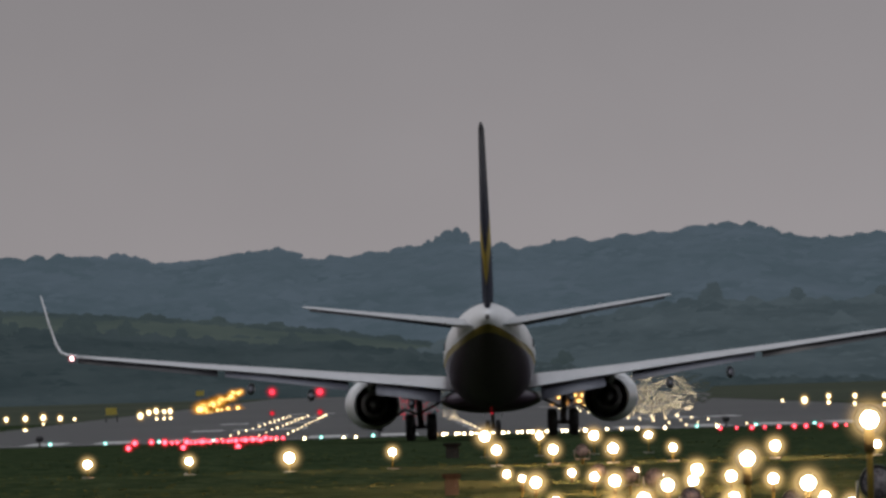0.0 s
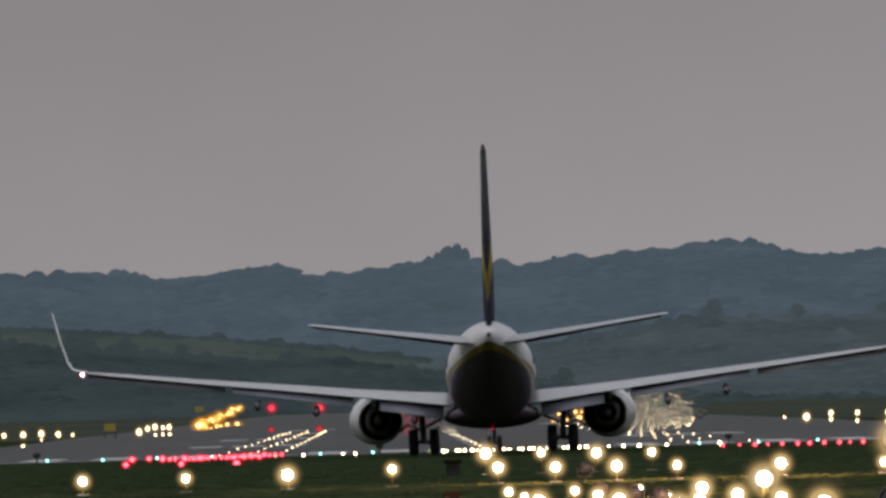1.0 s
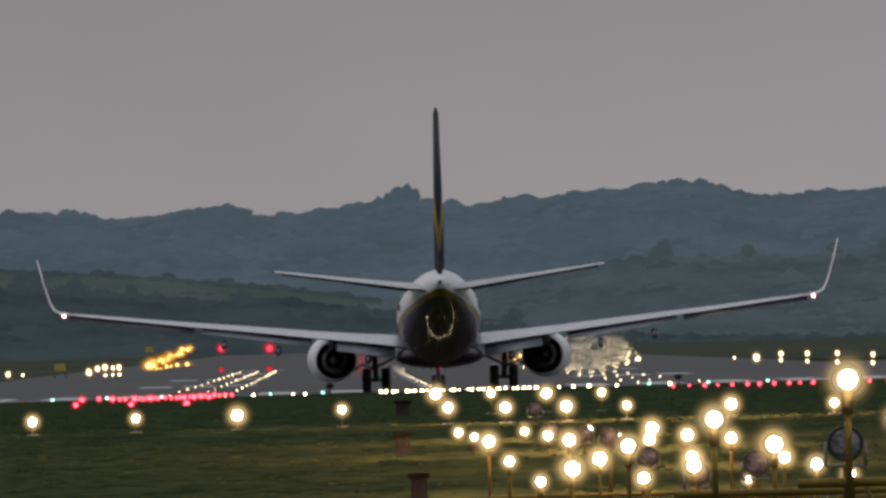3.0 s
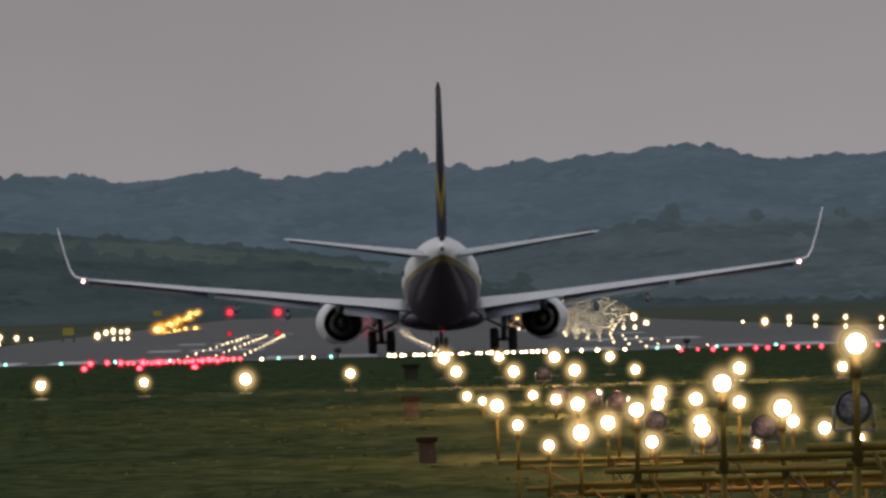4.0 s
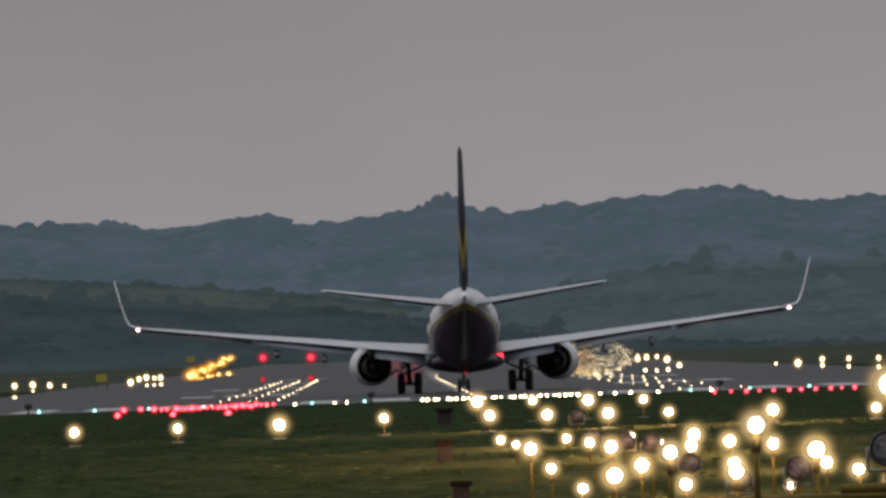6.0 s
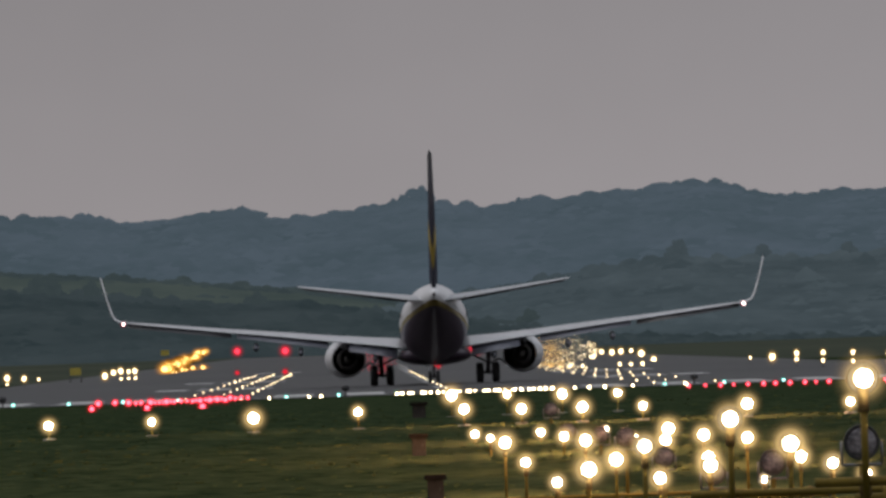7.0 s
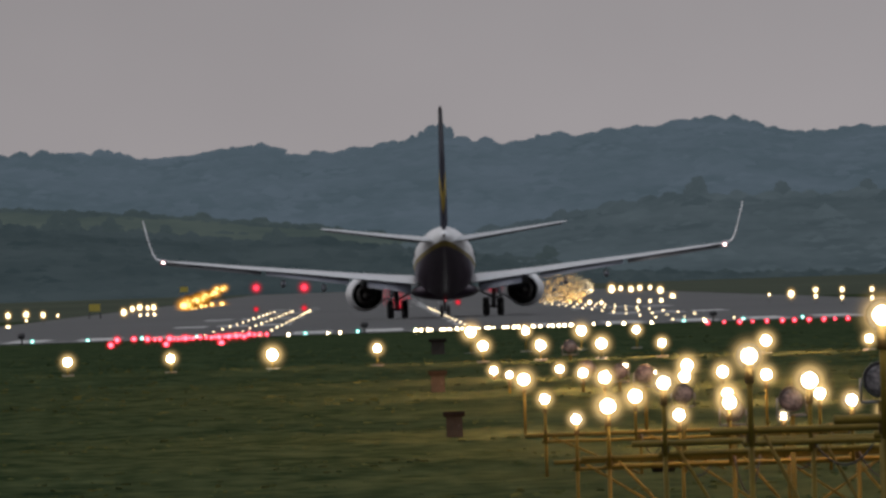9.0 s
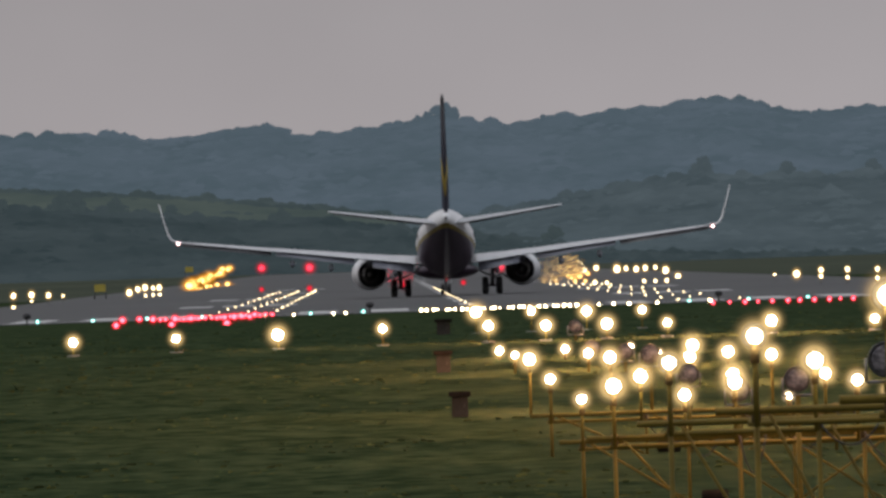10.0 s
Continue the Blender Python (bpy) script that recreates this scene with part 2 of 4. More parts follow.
def airframe_paint():
    """White body; navy belly under a sloping yellow line towards the tail."""
    m, n, l, p = material("airframe_paint")
    co = n.new("ShaderNodeTexCoord")
    sep = n.new("ShaderNodeSeparateXYZ")
    l.new(co.outputs["Object"], sep.inputs[0])
    # height over the paint line, which climbs towards the tail
    line = n.new("ShaderNodeMath")
    line.operation = "MULTIPLY_ADD"
    line.inputs[1].default_value, line.inputs[2].default_value = -0.122, 1.88
    l.new(sep.outputs["Y"], line.inputs[0])
    floor = n.new("ShaderNodeMath")
    floor.operation = "MAXIMUM"
    floor.inputs[1].default_value = 2.85
    l.new(line.outputs[0], floor.inputs[0])
    sub = n.new("ShaderNodeMath")
    sub.operation = "SUBTRACT"
    l.new(sep.outputs["Z"], sub.inputs[0])
    l.new(floor.outputs[0], sub.inputs[1])
    ramp = n.new("ShaderNodeValToRGB")
    ramp.color_ramp.interpolation = "CONSTANT"
    el = ramp.color_ramp.elements
    # navy raised and warmed in colour to imitate lamp light and veiling haze
    el[0].position, el[0].color = 0.0, (0.080, 0.060, 0.080, 1)
    el[1].position, el[1].color = 0.545, (0.74, 0.74, 0.75, 1)
    gold = el.new(0.5)
    gold.color = (0.26, 0.19, 0.045, 1)
    rng = n.new("ShaderNodeMapRange")
    rng.inputs["From Min"].default_value, rng.inputs["From Max"].default_value = -2.4, 2.4
    l.new(sub.outputs[0], rng.inputs["Value"])
    l.new(rng.outputs["Result"], ramp.inputs["Fac"])
    grime = n.new("ShaderNodeTexNoise")
    grime.inputs["Scale"].default_value = 2.2
    grime.inputs["Detail"].default_value = 5
    l.new(co.outputs["Object"], grime.inputs["Vector"])
    gr = n.new("ShaderNodeMapRange")
    gr.inputs["To Min"].default_value, gr.inputs["To Max"].default_value = 0.75, 1.05
    l.new(grime.outputs["Fac"], gr.inputs["Value"])
    mul = n.new("ShaderNodeVectorMath")
    mul.operation = "SCALE"
    l.new(ramp.outputs["Color"], mul.inputs[0])
    l.new(gr.outputs["Result"], mul.inputs["Scale"])
    l.new(mul.outputs[0], p.inputs["Base Color"])
    p.inputs["Roughness"].default_value = 0.42
    p.inputs["Specular IOR Level"].default_value = 0.03
    p.inputs["Coat Weight"].default_value = 0.28
    p.inputs["Coat Roughness"].default_value = 0.012
    return m


def fin_paint():
    """Navy fin with slanting yellow sweeps."""
    m, n, l, p = material("fin_paint")
    co = n.new("ShaderNodeTexCoord")
    sep = n.new("ShaderNodeSeparateXYZ")
    l.new(co.outputs["Object"], sep.inputs[0])
    k = n.new("ShaderNodeMath")
    k.operation = "MULTIPLY_ADD"
    k.inputs[1].default_value = -0.55
    l.new(sep.outputs["Y"], k.inputs[0])
    l.new(sep.outputs["Z"], k.inputs[2])
    rng = n.new("ShaderNodeMapRange")
    rng.inputs["From Min"].default_value, rng.inputs["From Max"].default_value = 14.0, 24.0
    l.new(k.outputs[0], rng.inputs["Value"])
    ramp = n.new("ShaderNodeValToRGB")
    el = ramp.color_ramp.elements
    navy, gold = (0.014, 0.016, 0.036, 1), (0.30, 0.215, 0.03, 1)
    el[0].position, el[0].color = 0.0, navy
    el[1].position, el[1].color = 1.0, (0.03, 0.028, 0.03, 1)
    for pos, c in ((0.27, navy), (0.30, gold), (0.40, gold), (0.43, navy)):
        x = el.new(pos)
        x.color = c
    l.new(rng.outputs["Result"], ramp.inputs["Fac"])
    l.new(ramp.outputs["Color"], p.inputs["Base Color"])
    p.inputs["Roughness"].default_value = 0.6
    p.inputs["Specular IOR Level"].default_value = 0.06
    return m


AIRFRAME, FIN = airframe_paint(), fin_paint()


# ---- mesh helpers ----
def part(name, bm, mat, parent=None, label="", smooth=True):
    """Links a bmesh as one mesh object, under a thing or a part."""
    me = bpy.data.meshes.new(name)
    bmesh.ops.recalc_face_normals(bm, faces=bm.faces)
    for f in bm.faces:
        f.smooth = smooth
    bm.to_mesh(me)
    bm.free()
    me.materials.append(mat)
    ob = new(name, me)
    ob.parent = parent
    if label:
        ob["label"] = label
    return ob


def shared(name, mesh, parent, m=None):
    ob = new(name, mesh)
    ob.parent = parent
    if m is not None:
        ob.matrix_basis = m
    return ob


def box(bm, cx, cy, cz, sx, sy, sz, bevel=0.0):
    g = bmesh.ops.create_cube(bm, size=1, matrix=Matrix.Translation((cx, cy, cz)) @ Matrix.Diagonal((sx, sy, sz, 1)))
    if bevel:
        edges = list({e for v in g["verts"] for e in v.link_edges})
        bmesh.ops.bevel(bm, geom=edges, offset=bevel, segments=2, affect="EDGES")


def rod(bm, a, b, r, segments=10, r2=None):
    a, b = Vector(a), Vector(b)
    m = Matrix.Translation((a + b) / 2) @ (b - a).to_track_quat("Z", "Y").to_matrix().to_4x4()
    bmesh.ops.create_cone(bm, cap_ends=True, segments=segments, radius1=r, radius2=r if r2 is None else r2, depth=(b - a).length, matrix=m)


def rings(bm, loops, cap=True, closed=True):
    """Skins a row of equal loops of points."""
    made = [[bm.verts.new(q) for q in loop] for loop in loops]
    n = len(made[0])
    for a, b in zip(made, made[1:]):
        for i in range(n if closed else n - 1):
            bm.faces.new((a[i], a[(i + 1) % n], b[(i + 1) % n], b[i]))
    if cap:
        bm.faces.new(made[0])
        bm.faces.new(made[-1][::-1])


def circle(y, cx, cz, rx, rz, n=32):
    return [(cx + rx * math.cos(2 * math.pi * i / n), y, cz + rz * math.sin(2 * math.pi * i / n)) for i in range(n)]


def empty(name, m, label, category, group=""):
    ob = new(name)
    ob.empty_display_size = 0.3
    ob.matrix_basis = m
    return tagged(ob, label, category, group)


# ---- ground, runway, hills ----
GROUND_Y = [-60, 40, 85, 106, 130, 150, 170, 196, 232, 268, 319, 364, 425, 560, 640, 5200]
GROUND_Z = [-1.9, -1.9, -1.8, -1.75, -1.6, -1.35, -1.1, -0.8, -0.35, 0.1, 0.42, 0.35, 0.2, 0.05, 0.0, 0.0]
THRESHOLD, AXIS = 646.0, 4.45


def ground_z(y):
    return float(np.interp(y, GROUND_Y, GROUND_Z))


def build_ground():
    ys = [-60, 0, 40, 70] + list(np.arange(85, 460, 3.0)) + [480, 520, 560, 600, 640, 645, 700, 900, 1400, 2200, 3200, 4000, 4900]
    xs = [-3000, -600, -150, -60] + list(np.arange(-30, 31, 2.0)) + [60, 150, 600, 3000]
    rng = random.Random(4)
    verts = []
    for y in ys:
        for x in xs:
            near = abs(x) < 60 and 85 < y < 600
            verts.append((x, y, ground_z(y) + (rng.uniform(-0.035, 0.035) if near else 0) - (0.03 if y > 640 else 0)))
    n = len(xs)
    faces = [(j * n + i, j * n + i + 1, (j + 1) * n + i + 1, (j + 1) * n + i) for j in range(len(ys) - 1) for i in range(n - 1)]
    me = bpy.data.meshes.new("ground")
    me.from_pydata(verts, [], faces)
    me.polygons.foreach_set("use_smooth", [True] * len(faces))
    me.materials.append(GRASS)
    tagged(new("ground", me), "mown dark green airfield grass falling towards the fence", "grass", kind="structure")


build_ground()


def build_blades():
    """Tufts of grass on the near slope."""
    rng = np.random.default_rng(5)
    count = 6000
    d = 145 + 330 * rng.random(count) ** 1.3
    x = (rng.random(count) - 0.48) * 0.075 * d
    verts, faces = [], []
    for i in range(count):
        z = ground_z(d[i]) - 0.01
        a, hgt, w = rng.random() * 6.28, 0.015 + 0.018 * rng.random(), 0.03 + 0.09 * rng.random()
        dx, dy = w * math.cos(a), w * math.sin(a)
        lx = (rng.random() - 0.5) * 0.1
        b = len(verts)
        verts += [(x[i] - dx, d[i] - dy, z), (x[i] + dx, d[i] + dy, z), (x[i] + dx * 0.5 + lx, d[i] + dy * 0.5, z + hgt), (x[i] - dx * 0.7 + lx, d[i] - dy * 0.5, z + hgt * 0.8)]
        faces.append((b, b + 1, b + 2, b + 3))
    me = bpy.data.meshes.new("grass_tufts")
    me.from_pydata(verts, [], faces)
    me.materials.append(BLADES)
    tagged(new("grass_tufts", me), "tufts of uneven mown grass on the slope", "grass", kind="stuff")


build_blades()


def slab(name, x0, x1, y0, y1, z, mat, label, category):
    bm = bmesh.new()
    box(bm, (x0 + x1) / 2, (y0 + y1) / 2, z - 0.05, x1 - x0, y1 - y0, 0.1)
    return tagged(part(name, bm, mat, smooth=False), label, category, kind="structure")


slab("runway", AXIS - 30, AXIS + 30, THRESHOLD - 4, 3300, 0.02, ASPHALT, "dark worn asphalt runway running to the hills", "runway")
slab("taxiway", -400, AXIS - 30.01, 760, 860, 0.015, ASPHALT, "grey asphalt taxiway joining the runway side", "taxiway")
slab("taxiway", AXIS + 30.01, 400, 900, 1010, 0.015, ASPHALT, "grey asphalt taxiway joining the runway side", "taxiway")


# slabs over the far grass that carry the painted haze tone
slab("meadow", -900, AXIS - 30.02, 1150, 3420, 0.005, MEADOW, "meadow beyond the taxiways, its colour paled for distance haze", "meadow")
slab("meadow", AXIS + 30.02, 900, 1150, 3420, 0.005, MEADOW, "meadow beyond the taxiways, its colour paled for distance haze", "meadow")


def build_markings():
    holder = tagged(new("runway_marking"), "worn white paint marks across the runway threshold", "marking", kind="structure")
    def stripe(x0, x1, y0, y1):
        bm = bmesh.new()
        box(bm, (x0 + x1) / 2, (y0 + y1) / 2, 0.0225, x1 - x0, y1 - y0, 0.004)
        part("stripe", bm, MARKING, holder, smooth=False)
    stripe(AXIS - 22, AXIS + 22, THRESHOLD + 1, THRESHOLD + 2.8)
    for s in (-1, 1):
        for i in range(6):
            x = AXIS + s * (3 + 3.3 * i)
            stripe(min(x, x + s * 1.8), max(x, x + s * 1.8), THRESHOLD + 8, THRESHOLD + 38)
        for y in (160, 310, 460, 610):
            for i in range(3 if y < 460 else 2):
                x = AXIS + s * (9 + 2.4 * i)
                stripe(min(x, x + s * 1.8), max(x, x + s * 1.8), THRESHOLD + y, THRESHOLD + y + 22)
    for i in range(30):
        y = THRESHOLD + 60 + 60 * i
        stripe(AXIS - 0.35, AXIS + 0.35, y, y + 30)


build_markings()

RIDGE = [
    (-250.1, 49.4), (-194.7, 50.2), (-148.8, 46.6), (-121.1, 45.4), (-99.0, 45.8),
    (-73.3, 43.4), (-52.9, 44.4), (-40.0, 45.7), (-32.6, 46.2), (-27.1, 43.5),
    (-14.2, 43.2), (-1.3, 44.6), (11.7, 45.8), (24.6, 46.8), (39.3, 45.2),
    (50.3, 44.4), (63.3, 45.5), (78.1, 47.2), (100.3, 49.0), (111.4, 49.9),
    (124.3, 48.5), (137.1, 46.0), (148.1, 44.9), (168.1, 46.2), (192.4, 46.9),
    (229.2, 42.6), (302.7, 36.5),
]
KNOLL = [
    (-208.7, 8.5), (-16.0, 4.8), (5.6, 9.4), (28.7, 13.5), (51.8, 17.5),
    (64.1, 19.3), (74.9, 20.8), (85.6, 22.4), (104.0, 21.3), (125.4, 21.0),
    (138.9, 21.5), (159.1, 23.2), (189.6, 20.6), (250.7, 15.4),
]
SLOPE = [
    (-226.6, 33.2), (-143.4, 27.8), (-110.0, 27.0), (-85.1, 25.0), (-55.2, 22.7),
    (-30.2, 20.2), (-10.3, 17.8), (16.2, 13.6), (47.7, 7.8), (272.5, -3.4),
]
FOOT = [
    (-197.5, 22.4), (-125.0, 19.3), (-96.0, 17.7), (-78.6, 17.4), (-58.3, 15.5),
    (-35.2, 13.1), (-14.9, 12.8), (5.4, 10.1), (34.3, 6.6), (63.2, 3.4),
    (237.2, -3.4),
]


def height_of(profile, x):
    return float(np.interp(x, [q[0] for q in profile], [q[1] for q in profile]))


def hill(name, profile, y_front, y_top, mat, label):
    xs = np.linspace(profile[0][0], profile[-1][0], 90)
    steps = 10
    verts, faces = [], []
    for x in xs:
        top = height_of(profile, x)
        for j in range(steps + 1):
            k = j / steps
            verts.append((x, y_front + (y_top - y_front) * k, -1 + (top + 1) * (k * k * (3 - 2 * k)) ** 0.8))
        verts.append((x, y_top + 120, -1))
    n = steps + 2
    for i in range(len(xs) - 1):
        for j in range(n - 1):
            faces.append((i * n + j, (i + 1) * n + j, (i + 1) * n + j + 1, i * n + j + 1))
    me = bpy.data.meshes.new(name)
    me.from_pydata(verts, [], faces)
    me.polygons.foreach_set("use_smooth", [True] * len(faces))
    me.materials.append(mat)
    return tagged(new(name, me), label, "hill", kind="structure")


hill("backdrop_ridge", RIDGE, 4250, 4700, HILL_FAR, "long wooded ridge, dusk haze painted into its blue grey")
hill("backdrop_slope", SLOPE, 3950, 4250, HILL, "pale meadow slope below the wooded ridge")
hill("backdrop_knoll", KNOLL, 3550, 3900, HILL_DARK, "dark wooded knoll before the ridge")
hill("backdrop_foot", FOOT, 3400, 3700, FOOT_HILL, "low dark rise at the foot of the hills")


def clump_mesh(detail):
    bm = bmesh.new()
    bmesh.ops.create_icosphere(bm, subdivisions=detail, radius=1)
    v = np.array([q.co[:] for q in bm.verts])
    f = np.array([[q.index for q in face.verts] for face in bm.faces])
    bm.free()
    return v, f


CLUMP_V, CLUMP_F = clump_mesh(1)
ROUND_V, ROUND_F = clump_mesh(2)


def woods(name, profile, y_front, y_top, count, low, high, size, mat, label, seed):
    """Broad soft tree crowns, each of a few lobes, scattered over a hillside."""
    rng = np.random.default_rng(seed)
    x0, x1 = -190, 300
    vs, fs, base = [], [], 0
    for i in range(count):
        x = x0 + (x1 - x0) * rng.random()
        k = low + (high - low) * rng.random()
        if high >= 1 and i % 3 == 0:
            k = 1.0 - 0.05 * rng.random()
        top = height_of(profile, x)
        z = -1 + (top + 1) * (k * k * (3 - 2 * k)) ** 0.8
        y = y_front + (y_top - y_front) * k
        s = size * (0.45 + 0.75 * rng.random() ** 2)
        rise = 0.75 + 0.9 * rng.random() ** 5
        for lobe in range(3 if k > 0.9 else 1):
            q = s * (1 if lobe == 0 else 0.5 + 0.3 * rng.random())
            dx, dz = ((rng.random() - 0.5) * 1.8 * s, 0.25 * s * rng.random()) if lobe else (0, 0)
            cv, cf = (ROUND_V, ROUND_F) if k > 0.9 else (CLUMP_V, CLUMP_F)
            wob = 1 + 0.22 * (rng.random(len(cv)) - 0.5)
            v = cv * wob[:, None] * np.array((q * (0.9 + 0.7 * rng.random()), q, q * 0.75 * rise))
            vs.append(v + np.array((x + dx, y - s * 0.5, z - s * 0.32 + dz)))
            fs.append(cf + base)
            base += len(v)
    me = bpy.data.meshes.new(name)
    me.from_pydata(np.concatenate(vs).tolist(), [], np.concatenate(fs).tolist())
    me.polygons.foreach_set("use_smooth", [True] * len(me.polygons))
    me.materials.append(mat)
    return tagged(new(name, me), label, "woodland", kind="stuff")


woods("ridge_woodland", RIDGE, 4250, 4700, 3600, 0.3, 1.0, 3.4, WOODS_FAR, "distant treetops along the ridge, haze painted in as blue grey", 1)
woods("slope_woodland", SLOPE, 3950, 4250, 420, 0.05, 0.75, 3.0, WOODS_MID, "trees and hedges on the meadow slope, haze painted into their colour", 2)
woods("slope_hedge", SLOPE, 3950, 4250, 900, 0.86, 1.0, 2.4, WOODS_MID, "dark tree belt above the meadow slope, haze painted into its colour", 6)
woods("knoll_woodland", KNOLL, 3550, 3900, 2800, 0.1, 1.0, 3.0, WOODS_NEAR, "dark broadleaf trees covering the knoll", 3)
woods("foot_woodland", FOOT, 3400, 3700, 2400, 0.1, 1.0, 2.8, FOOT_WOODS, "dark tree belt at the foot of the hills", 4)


def tree(m, height, spread, seed, mat, label):
    """A tree that stands out of the skyline: trunk, limbs, crown of clumps."""
    rng = np.random.default_rng(seed)
    t = empty("tree", m, label, "tree")
    bm = bmesh.new()
    rod(bm, (0, 0, 0), (0, 0, height * 0.6), height * 0.05, 8, height * 0.025)
    for i in range(5):
        a = i * 1.3
        rod(bm, (0, 0, height * 0.4), (spread * 0.6 * math.cos(a), spread * 0.6 * math.sin(a), height * 0.75), height * 0.02, 6, height * 0.008)
    part("trunk", bm, mat, t)
    vs, fs, base = [], [], 0
    for i in range(60):
        a, r, z = rng.random() * 6.28, spread * rng.random() ** 0.6, height * (0.35 + 0.6 * rng.random())
        lim = math.sin(min(1, max(0.15, (height * 1.05 - z) / (height * 0.7))) * math.pi / 2)
        s = height * (0.06 + 0.09 * rng.random())
        wob = 1 + 0.4 * (rng.random(len(ROUND_V)) - 0.5)
        vs.append(ROUND_V * wob[:, None] * s + np.array((r * lim * math.cos(a), r * lim * math.sin(a), z)))
        fs.append(ROUND_F + base)
        base += len(ROUND_V)
    me = bpy.data.meshes.new("crown")
    me.from_pydata(np.concatenate(vs).tolist(), [], np.concatenate(fs).tolist())
    me.materials.append(mat)
    shared("crown", me, t)


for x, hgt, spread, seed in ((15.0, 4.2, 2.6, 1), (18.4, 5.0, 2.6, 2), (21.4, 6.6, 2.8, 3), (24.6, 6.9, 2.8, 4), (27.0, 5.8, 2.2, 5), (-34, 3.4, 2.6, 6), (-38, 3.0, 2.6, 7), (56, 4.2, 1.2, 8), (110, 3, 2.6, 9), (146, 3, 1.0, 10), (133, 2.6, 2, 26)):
    tree(pose(x, 4690, height_of(RIDGE, x) - 1), hgt, spread, seed, WOODS_FAR, "broadleaf tree standing out of the ridge line, haze painted in")
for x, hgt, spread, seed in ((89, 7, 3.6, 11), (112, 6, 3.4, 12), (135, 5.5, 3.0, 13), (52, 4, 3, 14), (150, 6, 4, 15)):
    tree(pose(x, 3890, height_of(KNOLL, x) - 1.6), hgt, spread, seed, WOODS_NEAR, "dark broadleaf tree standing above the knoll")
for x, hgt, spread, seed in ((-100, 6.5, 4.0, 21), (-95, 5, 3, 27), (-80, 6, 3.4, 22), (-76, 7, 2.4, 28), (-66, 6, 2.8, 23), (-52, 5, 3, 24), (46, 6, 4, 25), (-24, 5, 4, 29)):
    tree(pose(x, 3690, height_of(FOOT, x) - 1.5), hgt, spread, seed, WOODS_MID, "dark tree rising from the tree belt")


# ---- airfield lights ----
def lens_mesh(name, mat, tall=1.0):
    bm = bmesh.new()
    bmesh.ops.create_uvsphere(bm, u_segments=20, v_segments=12, radius=1)
    for v in bm.verts:
        v.co.y *= 0.55
        v.co.z *= tall
    for f in bm.faces:
        f.smooth = True
    me = bpy.data.meshes.new(name)
    bm.to_mesh(me)
    bm.free()
    me.materials.append(mat)
    return me


def cup_mesh():
    """The lamp's cup behind its lens, open to the front."""
    bm = bmesh.new()
    rings(bm, [circle(0.0, 0, 0, 1.04, 1.04, 18), circle(-0.10, 0, 0, 1.08, 1.08, 18), circle(-0.12, 0, 0, 0.98, 0.98, 18)], cap=False)
    rings(bm, [circle(0.0, 0, 0, 1.04, 1.04, 18), circle(0.7, 0, 0, 0.7, 0.7, 18), circle(1.0, 0, 0, 0.4, 0.4, 18)])
    me = bpy.data.meshes.new("lamp_cup")
    for f in bm.faces:
        f.smooth = True
    bm.to_mesh(me)
    bm.free()
    me.materials.append(DARK_METAL)
    return me


CUP = cup_mesh()
LENS = {k: lens_mesh("lens_" + k, m) for k, m in (("warm", WARM), ("small", WARM_SMALL), ("red", RED), ("deep", DEEP_RED), ("dim", DIM_RED), ("green", GREEN))}
LENS["amber"] = lens_mesh("lens_amber", ORANGE, 0.8)
LENS["bright"] = lens_mesh("lens_bright", WARM_BRIGHT)
LENS["tall"] = lens_mesh("lens_tall", WARM_SMALL, 1.25)


def field_light(name, x, y, z, r, kind, label, group, post=True):
    """A lit lamp: lens in its cup, on a stem that reaches the ground."""
    thing = empty(name, Matrix.Translation((x, y, z)), label, "airfield light", group)
    # lens oversized so that its outer part holds the painted halo
    lr = r * {"warm": 2.4, "amber": 2.2, "small": 1.25, "bright": 1.3, "tall": 1.4, "deep": 1.5, "red": 1.8, "green": 1.6}.get(kind, 1.22)
    shared("lens", LENS[kind], thing, Matrix.Diagonal((lr, lr, lr, 1)))
    cup = min(0.8 * r, 0.07)
    shared("lamp_cup", CUP, thing, Matrix.Translation((0, 0.55 * r, 0)) @ Matrix.Diagonal((cup, cup, cup, 1)))
    floor = (ground_z(y) if y < THRESHOLD - 4 else 0.02) - z
    if post and floor < -0.05:
        bm = bmesh.new()
        rod(bm, (0, 0.6 * r, floor - 0.04), (0, 0.6 * r, -0.3 * r), 0.018 if kind == "warm" else 0.012)
        part("stem", bm, YELLOW_PIPE if kind == "warm" else DARK_METAL, thing)
        if kind == "warm":
            bm = bmesh.new()
            rod(bm, (0, 0.6 * r, floor - 0.02), (0, 0.6 * r, floor + 0.03), 0.14, 14)
            part("base_plate", bm, CONCRETE, thing)
    return thing


CROSSBAR = [
    (-9.02, 318.75, 0.74, 0.12), (-6.75, 318.75, 0.73, 0.12), (-4.47, 318.75, 0.74, 0.11), (-2.22, 318.75, 0.75, 0.16), (0.1, 318.75, 0.81, 0.11),
    (2.44, 318.75, 0.79, 0.14), (3.71, 318.75, 0.76, 0.14), (5.06, 318.75, 0.75, 0.15), (6.4, 318.75, 0.73, 0.11), (8.7, 318.75, 0.7, 0.16),
    (10.99, 318.75, 0.67, 0.12), (13.29, 318.75, 0.65, 0.12),
]
BAR_BEHIND = [
    (2.56, 375.0, 0.89, 0.18), (4.0, 375.0, 0.87, 0.12), (5.44, 375.0, 0.83, 0.16), (6.88, 375.0, 0.81, 0.12),
]
